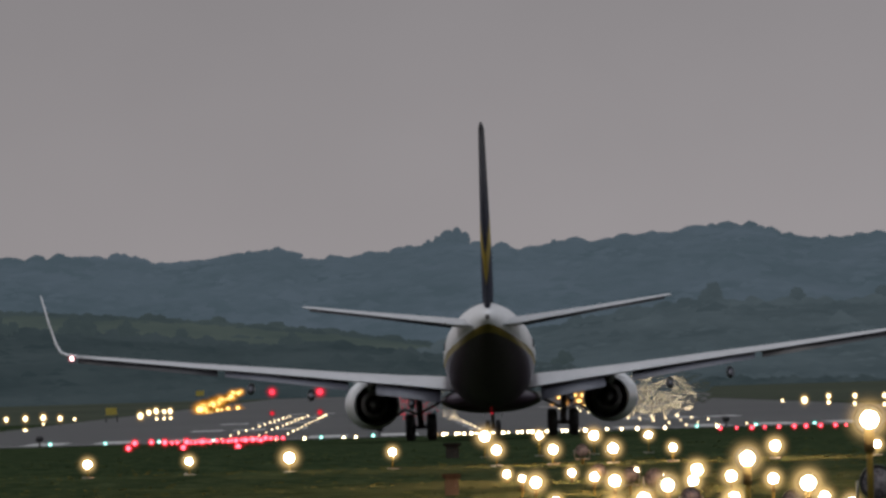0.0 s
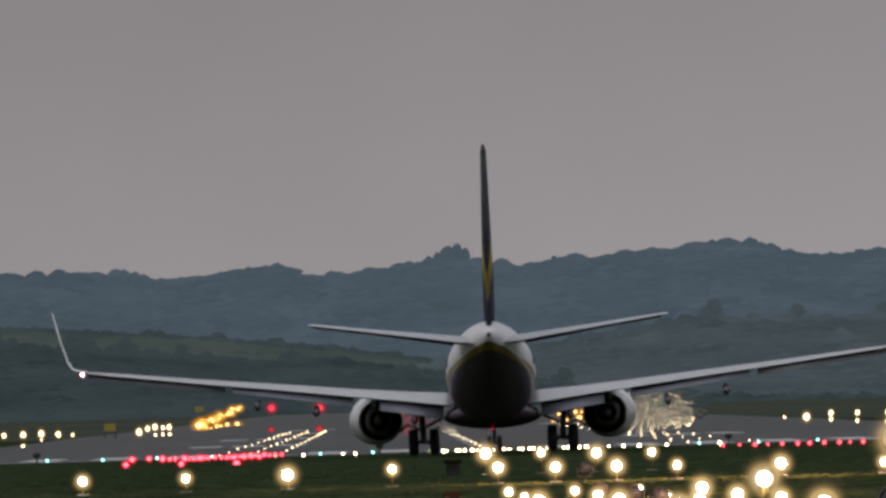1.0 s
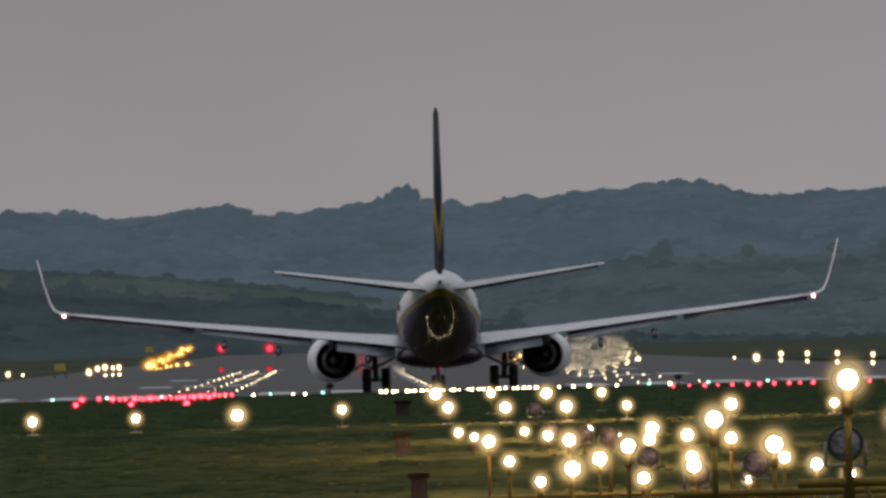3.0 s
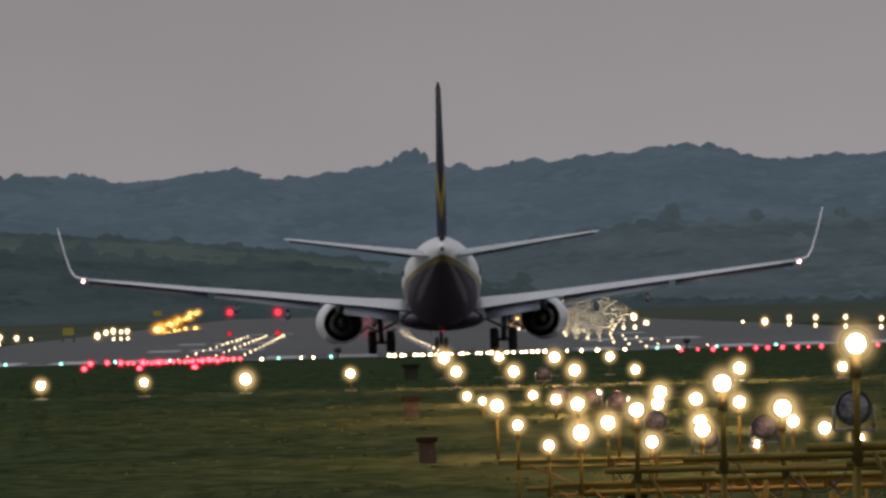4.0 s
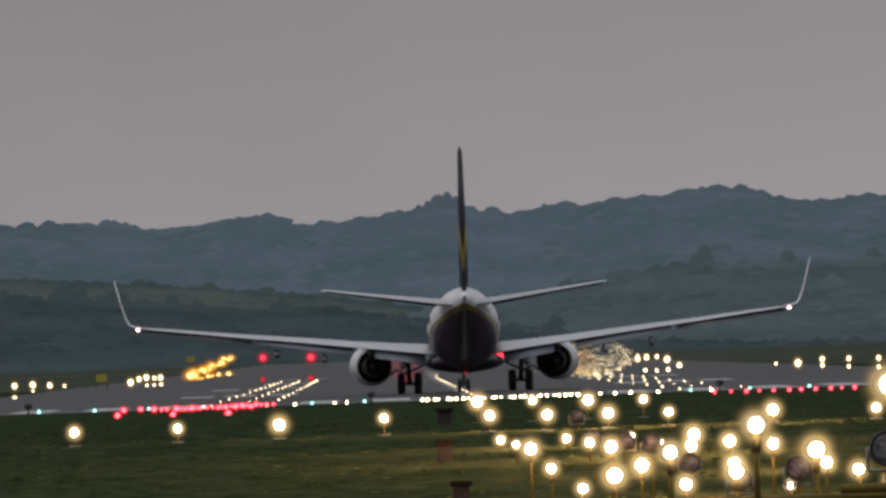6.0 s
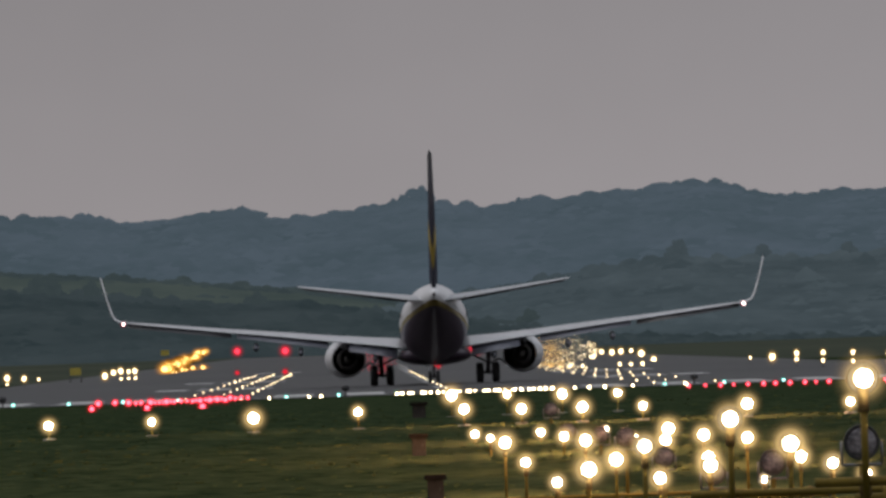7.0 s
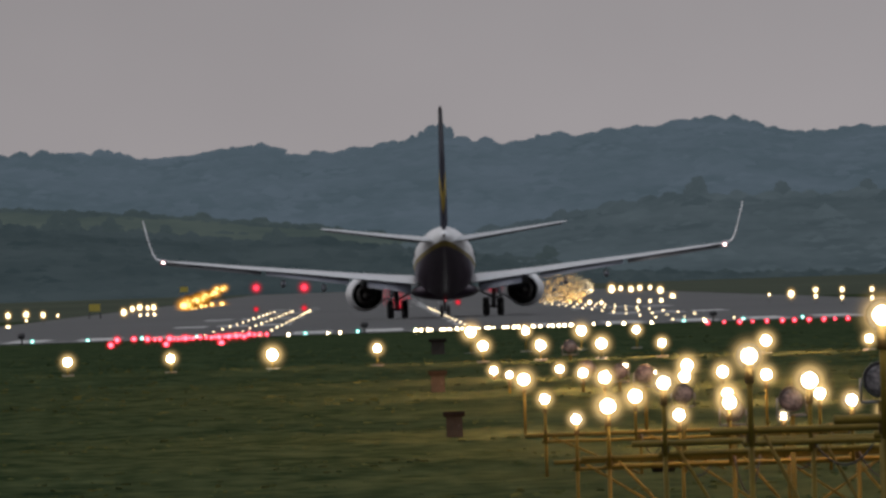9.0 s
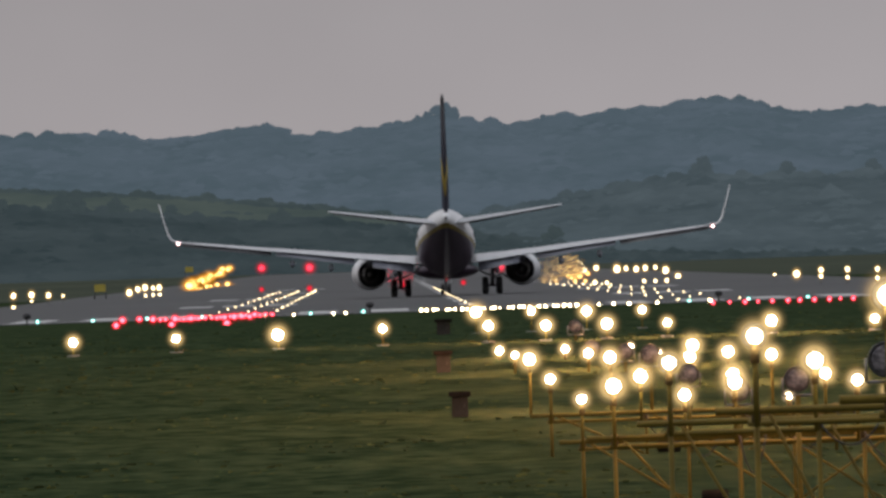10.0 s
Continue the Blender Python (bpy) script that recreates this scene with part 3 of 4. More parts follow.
for x, y, z, r in CROSSBAR + BAR_BEHIND:
    field_light("approach_light", x, y, z, r, "warm", "glowing warm white approach lamp on a short stem in grass", "approach crossbar")

BARS_FAR = [
    (2.41, 288.46, 0.43, 0.1), (3.73, 288.46, 0.42, 0.1), (5.04, 288.46, 0.43, 0.06), (6.28, 288.46, 0.41, 0.16), (2.53, 268.42, 0.47, 0.08),
    (3.9, 268.42, 0.46, 0.11), (5.21, 268.42, 0.42, 0.06), (6.5, 268.42, 0.4, 0.14), (2.46, 236.11, 0.61, 0.13), (3.78, 236.11, 0.6, 0.13),
    (5.09, 236.11, 0.57, 0.12), (6.43, 236.11, 0.56, 0.12),
]
BARS_MID = [
    (2.47, 209.02, 0.51, 0.09), (3.78, 209.02, 0.51, 0.13), (5.12, 209.02, 0.49, 0.12), (6.46, 209.02, 0.46, 0.11), (2.56, 183.45, 0.46, 0.08),
    (3.87, 183.45, 0.47, 0.1), (5.2, 183.45, 0.41, 0.05), (6.5, 183.45, 0.44, 0.09), (2.53, 156.44, 0.86, 0.11), (3.85, 156.44, 0.86, 0.1),
    (5.18, 156.44, 0.84, 0.08), (6.5, 156.44, 0.81, 0.09),
]
BARS_NEAR = [
    (2.6, 129.44, 1.3, 0.08), (3.91, 129.44, 1.28, 0.1), (5.22, 129.44, 1.25, 0.08), (2.76, 105.81, 1.66, 0.08), (4.11, 105.81, 1.63, 0.07),
    (3.01, 85.0, 2.0, 0.08),
]


def mast_light(x, y, z, r, beam_z):
    thing = empty("approach_light", Matrix.Translation((x, y, z)), "glowing warm white approach lamp on a yellow mast", "airfield light", "approach bars")
    # enlarged beyond the lamp to carry the painted halo
    lr = r * 2.4
    shared("lens", LENS["warm"], thing, Matrix.Diagonal((lr, lr, lr, 1)))
    shared("lamp_cup", CUP, thing, Matrix.Translation((0, 0.55 * r, 0)) @ Matrix.Diagonal((0.09, 0.09, 0.09, 1)))
    bm = bmesh.new()
    rod(bm, (0, 0.6 * r, beam_z - z - 0.12), (0, 0.6 * r, -0.5 * r), 0.021, 12)
    mast = part("mast", bm, YELLOW_PIPE, thing)
    bm = bmesh.new()
    rod(bm, (0, 0.6 * r, -0.5 * r - 0.16), (0, 0.6 * r, -0.4 * r), 0.034, 12)
    part("clamp", bm, RUSTY, mast, "rusted clamp")


def light_frame(y, x0, x1, beam_z, posts, braces):
    """The yellow pipe trestle that carries one bar of lamps."""
    thing = empty("light_trestle", Matrix.Translation((0, y + 0.12, 0)), "yellow painted steel pipe trestle under approach lamps", "trestle", "approach trestles")
    g = ground_z(y) - 0.05
    bm = bmesh.new()
    rod(bm, (x0, 0, beam_z), (x1, 0, beam_z), 0.028, 12)
    part("beam", bm, YELLOW_PIPE, thing)
    bm = bmesh.new()
    rod(bm, (x0 + 0.25, 0.5, beam_z - 0.10), (x1, 0.5, beam_z - 0.10), 0.024, 12)
    part("rear_beam", bm, YELLOW_PIPE, thing)
    for px in posts:
        bm = bmesh.new()
        rod(bm, (px, 0.06, g), (px, 0.06, beam_z), 0.022, 12)
        post = part("post", bm, YELLOW_PIPE, thing)
        bm = bmesh.new()
        rod(bm, (px, 0.06, beam_z - 0.09), (px, 0.06, beam_z + 0.04), 0.036, 12)
        part("clamp", bm, RUSTY, post, "rusted clamp")
    for a, b in braces:
        bm = bmesh.new()
        rod(bm, (a, 0.1, beam_z - 0.03), (b, 0.45, g), 0.015, 8)
        part("brace", bm, YELLOW_PIPE, thing)
    # cable loops hanging from the beam
    rng = random.Random(round(y * 10))
    for px in posts[1:]:
        w, sag = rng.uniform(0.25, 0.6), rng.uniform(0.12, 0.42)
        bm = bmesh.new()
        pts = [(px + w * k / 8, -0.05 - 0.02 * math.sin(k), beam_z - 0.02 - sag * math.sin(math.pi * k / 8) ** 0.8) for k in range(9)]
        loops = []
        for k, q in enumerate(pts):
            d = Vector(pts[min(k + 1, 8)]) - Vector(pts[max(k - 1, 0)])
            up = Vector((-d.z, 0, d.x)).normalized() * 0.009
            loops.append([(q[0] + up.x * math.cos(a), q[1] + 0.009 * math.sin(a), q[2] + up.z * math.cos(a)) for a in [math.pi * j / 3 for j in range(6)]])
        rings(bm, loops)
        part("cable", bm, CABLE, thing, "black hanging cable")
    bm = bmesh.new()
    box(bm, posts[1] + 0.32, 0.2, g + 0.16, 0.34, 0.24, 0.16, 0.015)
    part("junction_box", bm, BOX_LID, thing, "dark junction box")
    return thing


bars = {}
for x, y, z, r in BARS_FAR + BARS_MID + BARS_NEAR:
    bars.setdefault(y, []).append((x, z, r))
for y, lamps in bars.items():
    p = 25500 / y
    g = ground_z(y)
    low = p > 115
    beam_z = {122: -0.02, 139: -0.085, 163: 0.295, 197: 0.755, 241: 1.11, 300: 1.39}.get(round(p), g + 0.12)
    for x, z, r in lamps:
        mast_light(x, y, z, r, beam_z if low else g)
    if low:
        x0 = min(q[0] for q in lamps) - 0.3
        x1 = max(x0 + 4.6, 6.9)
        n = 4
        posts = [x0 + 0.3 + i * (x1 - x0 - 0.6) / (n - 1) for i in range(n)]
        braces = [(posts[0] + 0.1, posts[0] + 1.5), (posts[1] + 0.1, posts[1] + 1.4), (posts[3] - 0.1, posts[3] - 1.4), (posts[2] - 0.1, posts[2] + 1.2)]
        light_frame(y, x0, x1, beam_z, posts, braces)

# added point lamps above each bar, a warm fill imitating the lamps' glare
def fill_lamp(x, y, z, watts):
    ob = new("added_glare_fill", bpy.data.lights.new("added_glare_fill", "POINT"))
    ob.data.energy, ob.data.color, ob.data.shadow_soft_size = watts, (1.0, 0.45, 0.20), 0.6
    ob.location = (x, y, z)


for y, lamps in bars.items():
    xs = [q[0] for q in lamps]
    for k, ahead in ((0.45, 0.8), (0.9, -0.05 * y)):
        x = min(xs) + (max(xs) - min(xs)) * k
        fill_lamp(x, y + ahead, sum(q[1] for q in lamps) / len(lamps) + 2.6, 2900 if y > 225 else 900 if y > 150 else 22)
# three more added fill lamps above the crossbar
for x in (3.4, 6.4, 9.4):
    fill_lamp(x, CROSSBAR[0][1] + 0.9, 3.2, 1700)

FLASHERS = [
    (4.36, 318.75, 0.72, 0.15), (4.27, 288.46, 0.43, 0.16), (4.58, 268.42, 0.47, 0.15), (4.44, 236.11, 0.63, 0.16), (4.47, 209.02, 0.52, 0.15),
    (4.55, 183.45, 0.51, 0.15), (4.52, 156.44, 0.87, 0.14), (4.54, 129.44, 1.27, 0.16),
]


def flasher(x, y, z, r):
    """A round unlit flasher: drum, glass, bail and stem."""
    thing = empty("flasher_lamp", Matrix.Translation((x, y - 0.35, z)), "round dark flasher lamp with grey glass, unlit", "airfield light", "flashers")
    bm = bmesh.new()
    rings(bm, [circle(-0.02, 0, 0, r * 0.86, r * 0.86), circle(-0.05, 0, 0, r, r), circle(0.03, 0, 0, r * 1.02, r * 1.02), circle(0.18, 0, 0, r * 0.7, r * 0.7)])
    part("drum", bm, DARK_METAL, thing)
    bm = bmesh.new()
    bmesh.ops.create_uvsphere(bm, u_segments=24, v_segments=12, radius=r * 0.84, matrix=Matrix.Translation((0, -0.03, 0)) @ Matrix.Diagonal((1, 0.18, 1, 1)))
    part("glass", bm, REFLECTOR, thing, "grey glass with mottled reflections painted in")
    bm = bmesh.new()
    for s in (-1, 1):
        rod(bm, (s * r * 1.12, 0.05, -r * 1.25), (s * r * 1.12, 0.05, 0.1 * r), 0.012, 8)
    rod(bm, (-r * 1.12, 0.05, -r * 1.25), (r * 1.12, 0.05, -r * 1.25), 0.014, 8)
    part("bail", bm, STEEL, thing)
    bm = bmesh.new()
    rod(bm, (0, 0.05, ground_z(y - 0.35) - z - 0.05), (0, 0.05, -r * 1.25), 0.03, 10)
    part("stem", bm, YELLOW_PIPE, thing)


for x, y, z, r in FLASHERS:
    flasher(x, y, z, r)

CABINETS = [
    (1.7, 375.0, 0.33, 0.22), (1.22, 274.19, 0.14, 0.17), (1.3, 236.11, -0.31, 0.17),
]


def cabinet(x, y, r):
    """A small power cabinet with an overhanging lid."""
    thing = empty("power_cabinet", Matrix.Translation((x, y, ground_z(y) - 0.04)), "small grey roadside power cabinet with dark overhanging lid", "cabinet", "power cabinets")
    w = 2 * r * 0.78
    bm = bmesh.new()
    box(bm, 0, 0, 0.18, w, 0.25, 0.40, 0.01)
    part("body", bm, BOX_GREY, thing, smooth=False)
    bm = bmesh.new()
    box(bm, 0, -0.01, 0.42, w * 1.36, 0.36, 0.09, 0.012)
    part("lid", bm, BOX_LID, thing, smooth=False)
    bm = bmesh.new()
    box(bm, 0, -0.13, 0.2, w * 0.75, 0.02, 0.30, 0.006)
    door = part("door", bm, BOX_GREY, thing, smooth=False)
    bm = bmesh.new()
    box(bm, w * 0.26, -0.15, 0.22, 0.02, 0.03, 0.07, 0.004)
    part("handle", bm, DARK_METAL, door)


for x, y, z, r in CABINETS:
    cabinet(x, y, r)

THRESHOLD_GREEN = [
    (-20.16, 645.57, 0.12, 0.11), (-17.68, 645.57, 0.11, 0.11), (-15.23, 645.57, 0.1, 0.11), (-12.74, 645.57, 0.06, 0.11), (-2.99, 645.57, 0.05, 0.11),
    (-0.64, 645.57, 0.07, 0.11), (1.95, 645.57, 0.05, 0.11), (13.98, 645.57, 0.04, 0.11), (16.64, 645.57, 0.02, 0.11), (19.3, 645.57, 0.0, 0.11),
    (-10.31, 645.57, 0.08, 0.11), (-7.85, 645.57, 0.07, 0.11),
]
THRESHOLD_WHITE = [
    (1.94, 637.0, 0.07, 0.14), (2.17, 637.0, 0.07, 0.14), (2.49, 637.0, 0.07, 0.14), (2.65, 637.0, 0.07, 0.08), (3.07, 637.0, 0.07, 0.12),
    (3.20, 637.0, 0.07, 0.10), (3.43, 637.0, 0.07, 0.12), (3.76, 637.0, 0.07, 0.14), (3.99, 637.0, 0.07, 0.10), (4.20, 637.0, 0.07, 0.10),
    (4.56, 637.0, 0.07, 0.14), (4.72, 637.0, 0.07, 0.08), (5.03, 637.0, 0.07, 0.08), (5.17, 637.0, 0.07, 0.14), (5.40, 637.0, 0.07, 0.08),
    (5.81, 637.0, 0.07, 0.10), (5.99, 637.0, 0.07, 0.12), (6.28, 637.0, 0.07, 0.12), (6.47, 637.0, 0.07, 0.14), (6.74, 637.0, 0.07, 0.10),
    (7.07, 637.0, 0.07, 0.08), (7.16, 637.0, 0.07, 0.12), (7.44, 637.0, 0.07, 0.12), (7.80, 637.0, 0.07, 0.10), (7.98, 637.0, 0.07, 0.12),
    (8.26, 637.0, 0.07, 0.14), (8.51, 637.0, 0.07, 0.14), (8.82, 637.0, 0.07, 0.16), (9.80, 637.0, 0.07, 0.10), (10.45, 637.0, 0.07, 0.13),
    (11.14, 637.0, 0.07, 0.15), (12.37, 637.0, 0.07, 0.12), (14.72, 637.0, 0.07, 0.14), (-4.95, 637.0, 0.07, 0.12), (-3.70, 637.0, 0.07, 0.12),
    (-1.95, 637.0, 0.07, 0.10), (-1.41, 637.0, 0.07, 0.12),
]
RED_ROW = [
    (12.92, 554.35, 0.28, 0.09), (13.56, 554.35, 0.28, 0.07), (14.15, 554.35, 0.27, 0.1), (14.65, 554.35, 0.27, 0.07), (15.2, 554.35, 0.27, 0.09),
    (15.8, 554.35, 0.27, 0.1), (16.26, 554.35, 0.27, 0.1), (16.82, 554.35, 0.27, 0.1), (17.4, 554.35, 0.27, 0.1), (17.82, 554.35, 0.27, 0.07),
    (18.32, 554.35, 0.27, 0.1), (19.07, 554.35, 0.26, 0.07), (19.47, 554.35, 0.27, 0.07), (20.03, 554.35, 0.26, 0.07), (20.49, 554.35, 0.27, 0.09),
    (21.2, 554.35, 0.26, 0.07), (21.58, 554.35, 0.26, 0.1), (22.28, 554.35, 0.26, 0.09),
]
SIDE_ROW = [
    (-10.06, 554.35, 0.17, 0.14), (-9.81, 554.35, 0.36, 0.14), (-9.16, 554.35, 0.38, 0.12), (-8.64, 554.35, 0.36, 0.14), (-8.16, 554.35, 0.34, 0.1),
    (-7.79, 554.35, 0.35, 0.15), (-7.93, 554.35, 0.14, 0.14), (-7.18, 554.35, 0.35, 0.14), (-6.38, 554.35, 0.35, 0.09), (-5.88, 554.35, 0.35, 0.13),
    (-5.8, 554.35, 0.11, 0.16), (-5.51, 554.35, 0.36, 0.14), (-5.22, 554.35, 0.37, 0.13), (-4.92, 554.35, 0.34, 0.12), (-4.72, 554.35, 0.42, 0.12),
    (-7.46, 554.35, 0.32, 0.09), (-6.88, 554.35, 0.34, 0.1), (-6.18, 554.35, 0.34, 0.1), (-4.53, 554.35, 0.39, 0.09), (-8.36, 554.35, 0.33, 0.09),
    (-7.62, 554.35, 0.33, 0.09), (-7.31, 554.35, 0.34, 0.1), (-7.03, 554.35, 0.35, 0.09), (-6.62, 554.35, 0.36, 0.1), (-6.03, 554.35, 0.36, 0.1),
    (-5.66, 554.35, 0.37, 0.1), (-5.35, 554.35, 0.38, 0.09), (-5.07, 554.35, 0.39, 0.1), (-4.81, 554.35, 0.38, 0.09), (-4.31, 554.35, 0.41, 0.09),
    (-4.05, 554.35, 0.4, 0.09),
]
# radii enlarged to paint in the bloom of distant lamps
RUNWAY_END = [
    (-16.86, 2125.0, 1.89, 0.83), (-9.78, 2125.0, 1.72, 0.92), (3.28, 2125.0, 0.77, 1.25), (18.22, 2125.0, 1.08, 1.17), (-0.89, 2125.0, 0.75, 0.67),
]
# extra dim lamps added in place of the end lights' mirage reflections
END_REFLECTIONS = [
    (-8.48, 1062.5, 0.51, 0.31), (-4.94, 1062.5, 0.47, 0.38), (2.06, 1062.5, 0.48, 0.5), (6.4, 1062.5, 0.53, 0.33),
]
# the lowest entries are added lamps standing in for reflections
LEFT_EDGE = [
    (-23.81, 944.44, 0.83, 0.26), (-23.49, 980.77, 0.81, 0.29), (-23.23, 1020.0, 0.67, 0.26), (-23.12, 1062.5, 0.52, 0.15), (-23.83, 944.44, 0.02, 0.22),
    (-19.03, 1108.7, 0.53, 0.35), (-18.86, 1138.39, 0.73, 0.29), (-18.61, 1159.09, 0.81, 0.32), (-18.39, 1186.05, 0.71, 0.23), (-18.31, 1214.29, 0.7, 0.31),
    (-18.59, 1159.09, 0.17, 0.16), (-18.41, 1186.05, 0.15, 0.16), (-18.28, 1214.29, 0.08, 0.21), (-25.07, 944.44, 0.8, 0.22), (-26.36, 944.44, 0.81, 0.24),
    (-23.5, 980.77, 0.39, 0.12),
]
# crowded extra lamps imitate shimmering edge lights; the low ones imitate reflections
LEFT_BLAZE = [
    (-18.19, 1401.1, 0.54, 0.57), (-18.1, 1417.5, 0.52, 0.6), (-18.31, 1434.28, 0.79, 0.49), (-18.4, 1451.47, 0.81, 0.43), (-18.19, 1469.07, 0.89, 0.33),
    (-18.1, 1487.11, 0.88, 0.57), (-18.08, 1505.59, 0.93, 0.44), (-18.21, 1524.54, 0.88, 0.47), (-18.19, 1543.98, 0.97, 0.55), (-18.2, 1563.91, 1.14, 0.49),
    (-18.29, 1584.37, 1.29, 0.55), (-18.18, 1605.37, 1.24, 0.3), (-18.21, 1626.93, 1.31, 0.3), (-18.13, 1649.08, 1.37, 0.31), (-18.11, 1671.84, 1.54, 0.46),
    (-18.22, 1695.24, 1.51, 0.47), (-18.33, 1719.3, 1.96, 0.45), (-17.94, 1744.06, 1.94, 0.39), (-18.09, 1769.54, 2.01, 0.36), (-18.2, 1795.77, 2.09, 0.41),
    (-18.18, 1457.14, 0.2, 0.27), (-18.28, 1493.72, 0.08, 0.3), (-18.11, 1532.19, 0.26, 0.35), (-18.11, 1572.69, 0.26, 0.31), (-17.84, 1615.38, 0.29, 0.31),
    (-18.0, 1660.47, -0.2, 0.37), (-17.66, 1708.13, 0.2, 0.38), (-17.74, 1758.62, -0.31, 0.45),
]
# amber lamps added to imitate lights smeared by the exhaust
RIGHT_BLAZE = [
    (23.28, 1700.0, 0.49, 0.43), (22.28, 1700.0, 0.52, 0.37), (24.59, 1758.62, 0.96, 0.34), (18.0, 1342.11, 0.35, 0.34), (18.94, 1342.11, 0.27, 0.29),
    (19.69, 1342.11, 0.51, 0.26), (19.18, 1500.0, 0.39, 0.29), (15.89, 1275.0, 0.29, 0.25), (19.13, 1593.75, 0.44, 0.25), (15.98, 1159.09, 0.2, 0.2),
    (16.07, 1108.7, 0.26, 0.17), (14.79, 1275.0, 0.23, 0.2),
]
RIGHT_EDGE = [
    (26.1, 944.44, 0.57, 0.13), (26.56, 910.71, 0.62, 0.32), (27.14, 879.31, 0.87, 0.22), (27.8, 850.0, 0.9, 0.2), (28.61, 822.58, 0.91, 0.19),
    (27.13, 879.31, 0.49, 0.17), (27.78, 850.0, 0.43, 0.15), (28.6, 822.58, 0.4, 0.16), (29.69, 796.88, 0.83, 0.19), (30.73, 772.73, 0.83, 0.18),
    (29.67, 796.88, 0.36, 0.16),
]
RIGHT_BANK = [
    (25.96, 1700.0, 0.66, 0.43), (27.5, 1645.16, 0.5, 0.61), (27.99, 1613.92, 0.56, 0.35), (28.77, 1593.75, 0.48, 0.44), (29.04, 1554.88, 0.61, 0.4),
    (29.43, 1517.86, 0.68, 0.3), (29.78, 1482.56, 0.39, 0.49), (26.04, 1243.9, 0.12, 0.37), (16.1, 1062.5, 0.2, 0.23), (16.98, 1062.5, 0.16, 0.19),
    (19.73, 1062.5, 0.19, 0.19), (20.56, 1062.5, 0.16, 0.17), (21.4, 1062.5, 0.18, 0.21), (24.62, 1700.0, 0.44, 0.33),
]
for x, y, z, r in THRESHOLD_GREEN:
    field_light("threshold_light", x, y, max(z, 0.06), r, "green", "glowing green threshold lamp at the runway start", "threshold lights")
for x, y, z, r in THRESHOLD_WHITE:
    field_light("threshold_light", x, y, z, r, "bright", "glowing white lamp set before the runway threshold", "threshold lights")
for x, y, z, r in RED_ROW + SIDE_ROW:
    field_light("side_row_light", x, y, z, r, "red", "glowing red side row lamp before the runway", "side row lights")
for x, y, z, r in RUNWAY_END:
    field_light("runway_end_light", x, y, z, r, "deep", "red lamp at the far runway end, enlarged to paint its hazy bloom", "runway end lights")
for x, y, z, r in END_REFLECTIONS:
    field_light("runway_end_light", x, y, z, r, "dim", "dim red lamp added as the mirage reflection of an end light", "runway end lights")
for x, y, z, r in LEFT_EDGE:
    field_light("runway_edge_light", x, y, z, r, "tall", "glowing warm white lamp along the runway edge", "runway edge lights")
for x, y, z, r in RIGHT_EDGE + RIGHT_BANK:
    field_light("runway_edge_light", x, y, z, r, "tall", "glowing warm white lamp along the runway edge", "runway edge lights")
for x, y, z, r in LEFT_BLAZE + RIGHT_BLAZE:
    field_light("runway_edge_light", x, y, z, r, "amber", "amber lamp added to imitate edge lights smeared by hot air", "runway edge lights")

# touchdown zone rows and centre line, flush in the runway
rng = random.Random(8)
for s in (-1, 1):
    for i in range(13):
        y = THRESHOLD + 12 + 40 * i
        for j in range(3):
            r = 0.07 * rng.uniform(0.75, 1.25) * (1 + i * 0.06)
            field_light("touchdown_light", AXIS + s * (9.3 + 1.4 * j), y, 0.06 + r * 0.5, r, "small", "small glowing warm lamp set in the runway surface", "touchdown zone lights")
for i in range(14):
    r = 0.07 * rng.uniform(0.9, 1.3) * (1 + i * 0.015)
    field_light("centreline_light", AXIS, THRESHOLD + 8 + 36 * i, 0.06 + r * 0.5, r, "small", "small glowing warm lamp on the runway centreline", "centreline lights")

MARKERS = [
    (-15.7, 645.57, 0.24, 0.2), (-0.33, 645.57, 0.08, 0.2), (15.3, 645.57, 0.07, 0.18),
]
for x, y, z, r in MARKERS:
    thing = empty("marker_post", Matrix.Translation((x, y, 0.0)), "small dark marker post standing at the runway threshold", "marker", "marker posts")
    bm = bmesh.new()
    rod(bm, (0, 0, 0), (0, 0, 0.25), 0.04, 10)
    part("stem", bm, DARK_METAL, thing)
    bm = bmesh.new()
    box(bm, 0, 0, 0.36, 0.34, 0.2, 0.24, 0.05)
    part("head", bm, DARK_METAL, thing)

SIGNS = [
    (-22.24, 1159.09, 0.89, 0.36), (-20.65, 1593.75, 2.08, 0.38),
]
for x, y, z, r in SIGNS:
    thing = empty("taxi_sign", Matrix.Translation((x, y, 0.0)), "dim yellow taxiway sign on short legs beside the runway", "sign", "taxi signs")
    bm = bmesh.new()
    box(bm, 0, 0, z, 0.9, 0.2, 0.6, 0.02)
    part("panel", bm, SIGN_YELLOW, thing, smooth=False)
    for s in (-0.45, 0.45):
        bm = bmesh.new()
        rod(bm, (s, 0, -0.02), (s, 0, z - 0.35), 0.05, 10)
        part("leg", bm, DARK_METAL, thing)


# ---- the airliner, nose towards +y, wheels on z = 0 ----
airliner = empty("airliner", Matrix.Identity(4), "white twin-engine airliner with navy tail and yellow stripe, rolling for take-off", "aircraft")

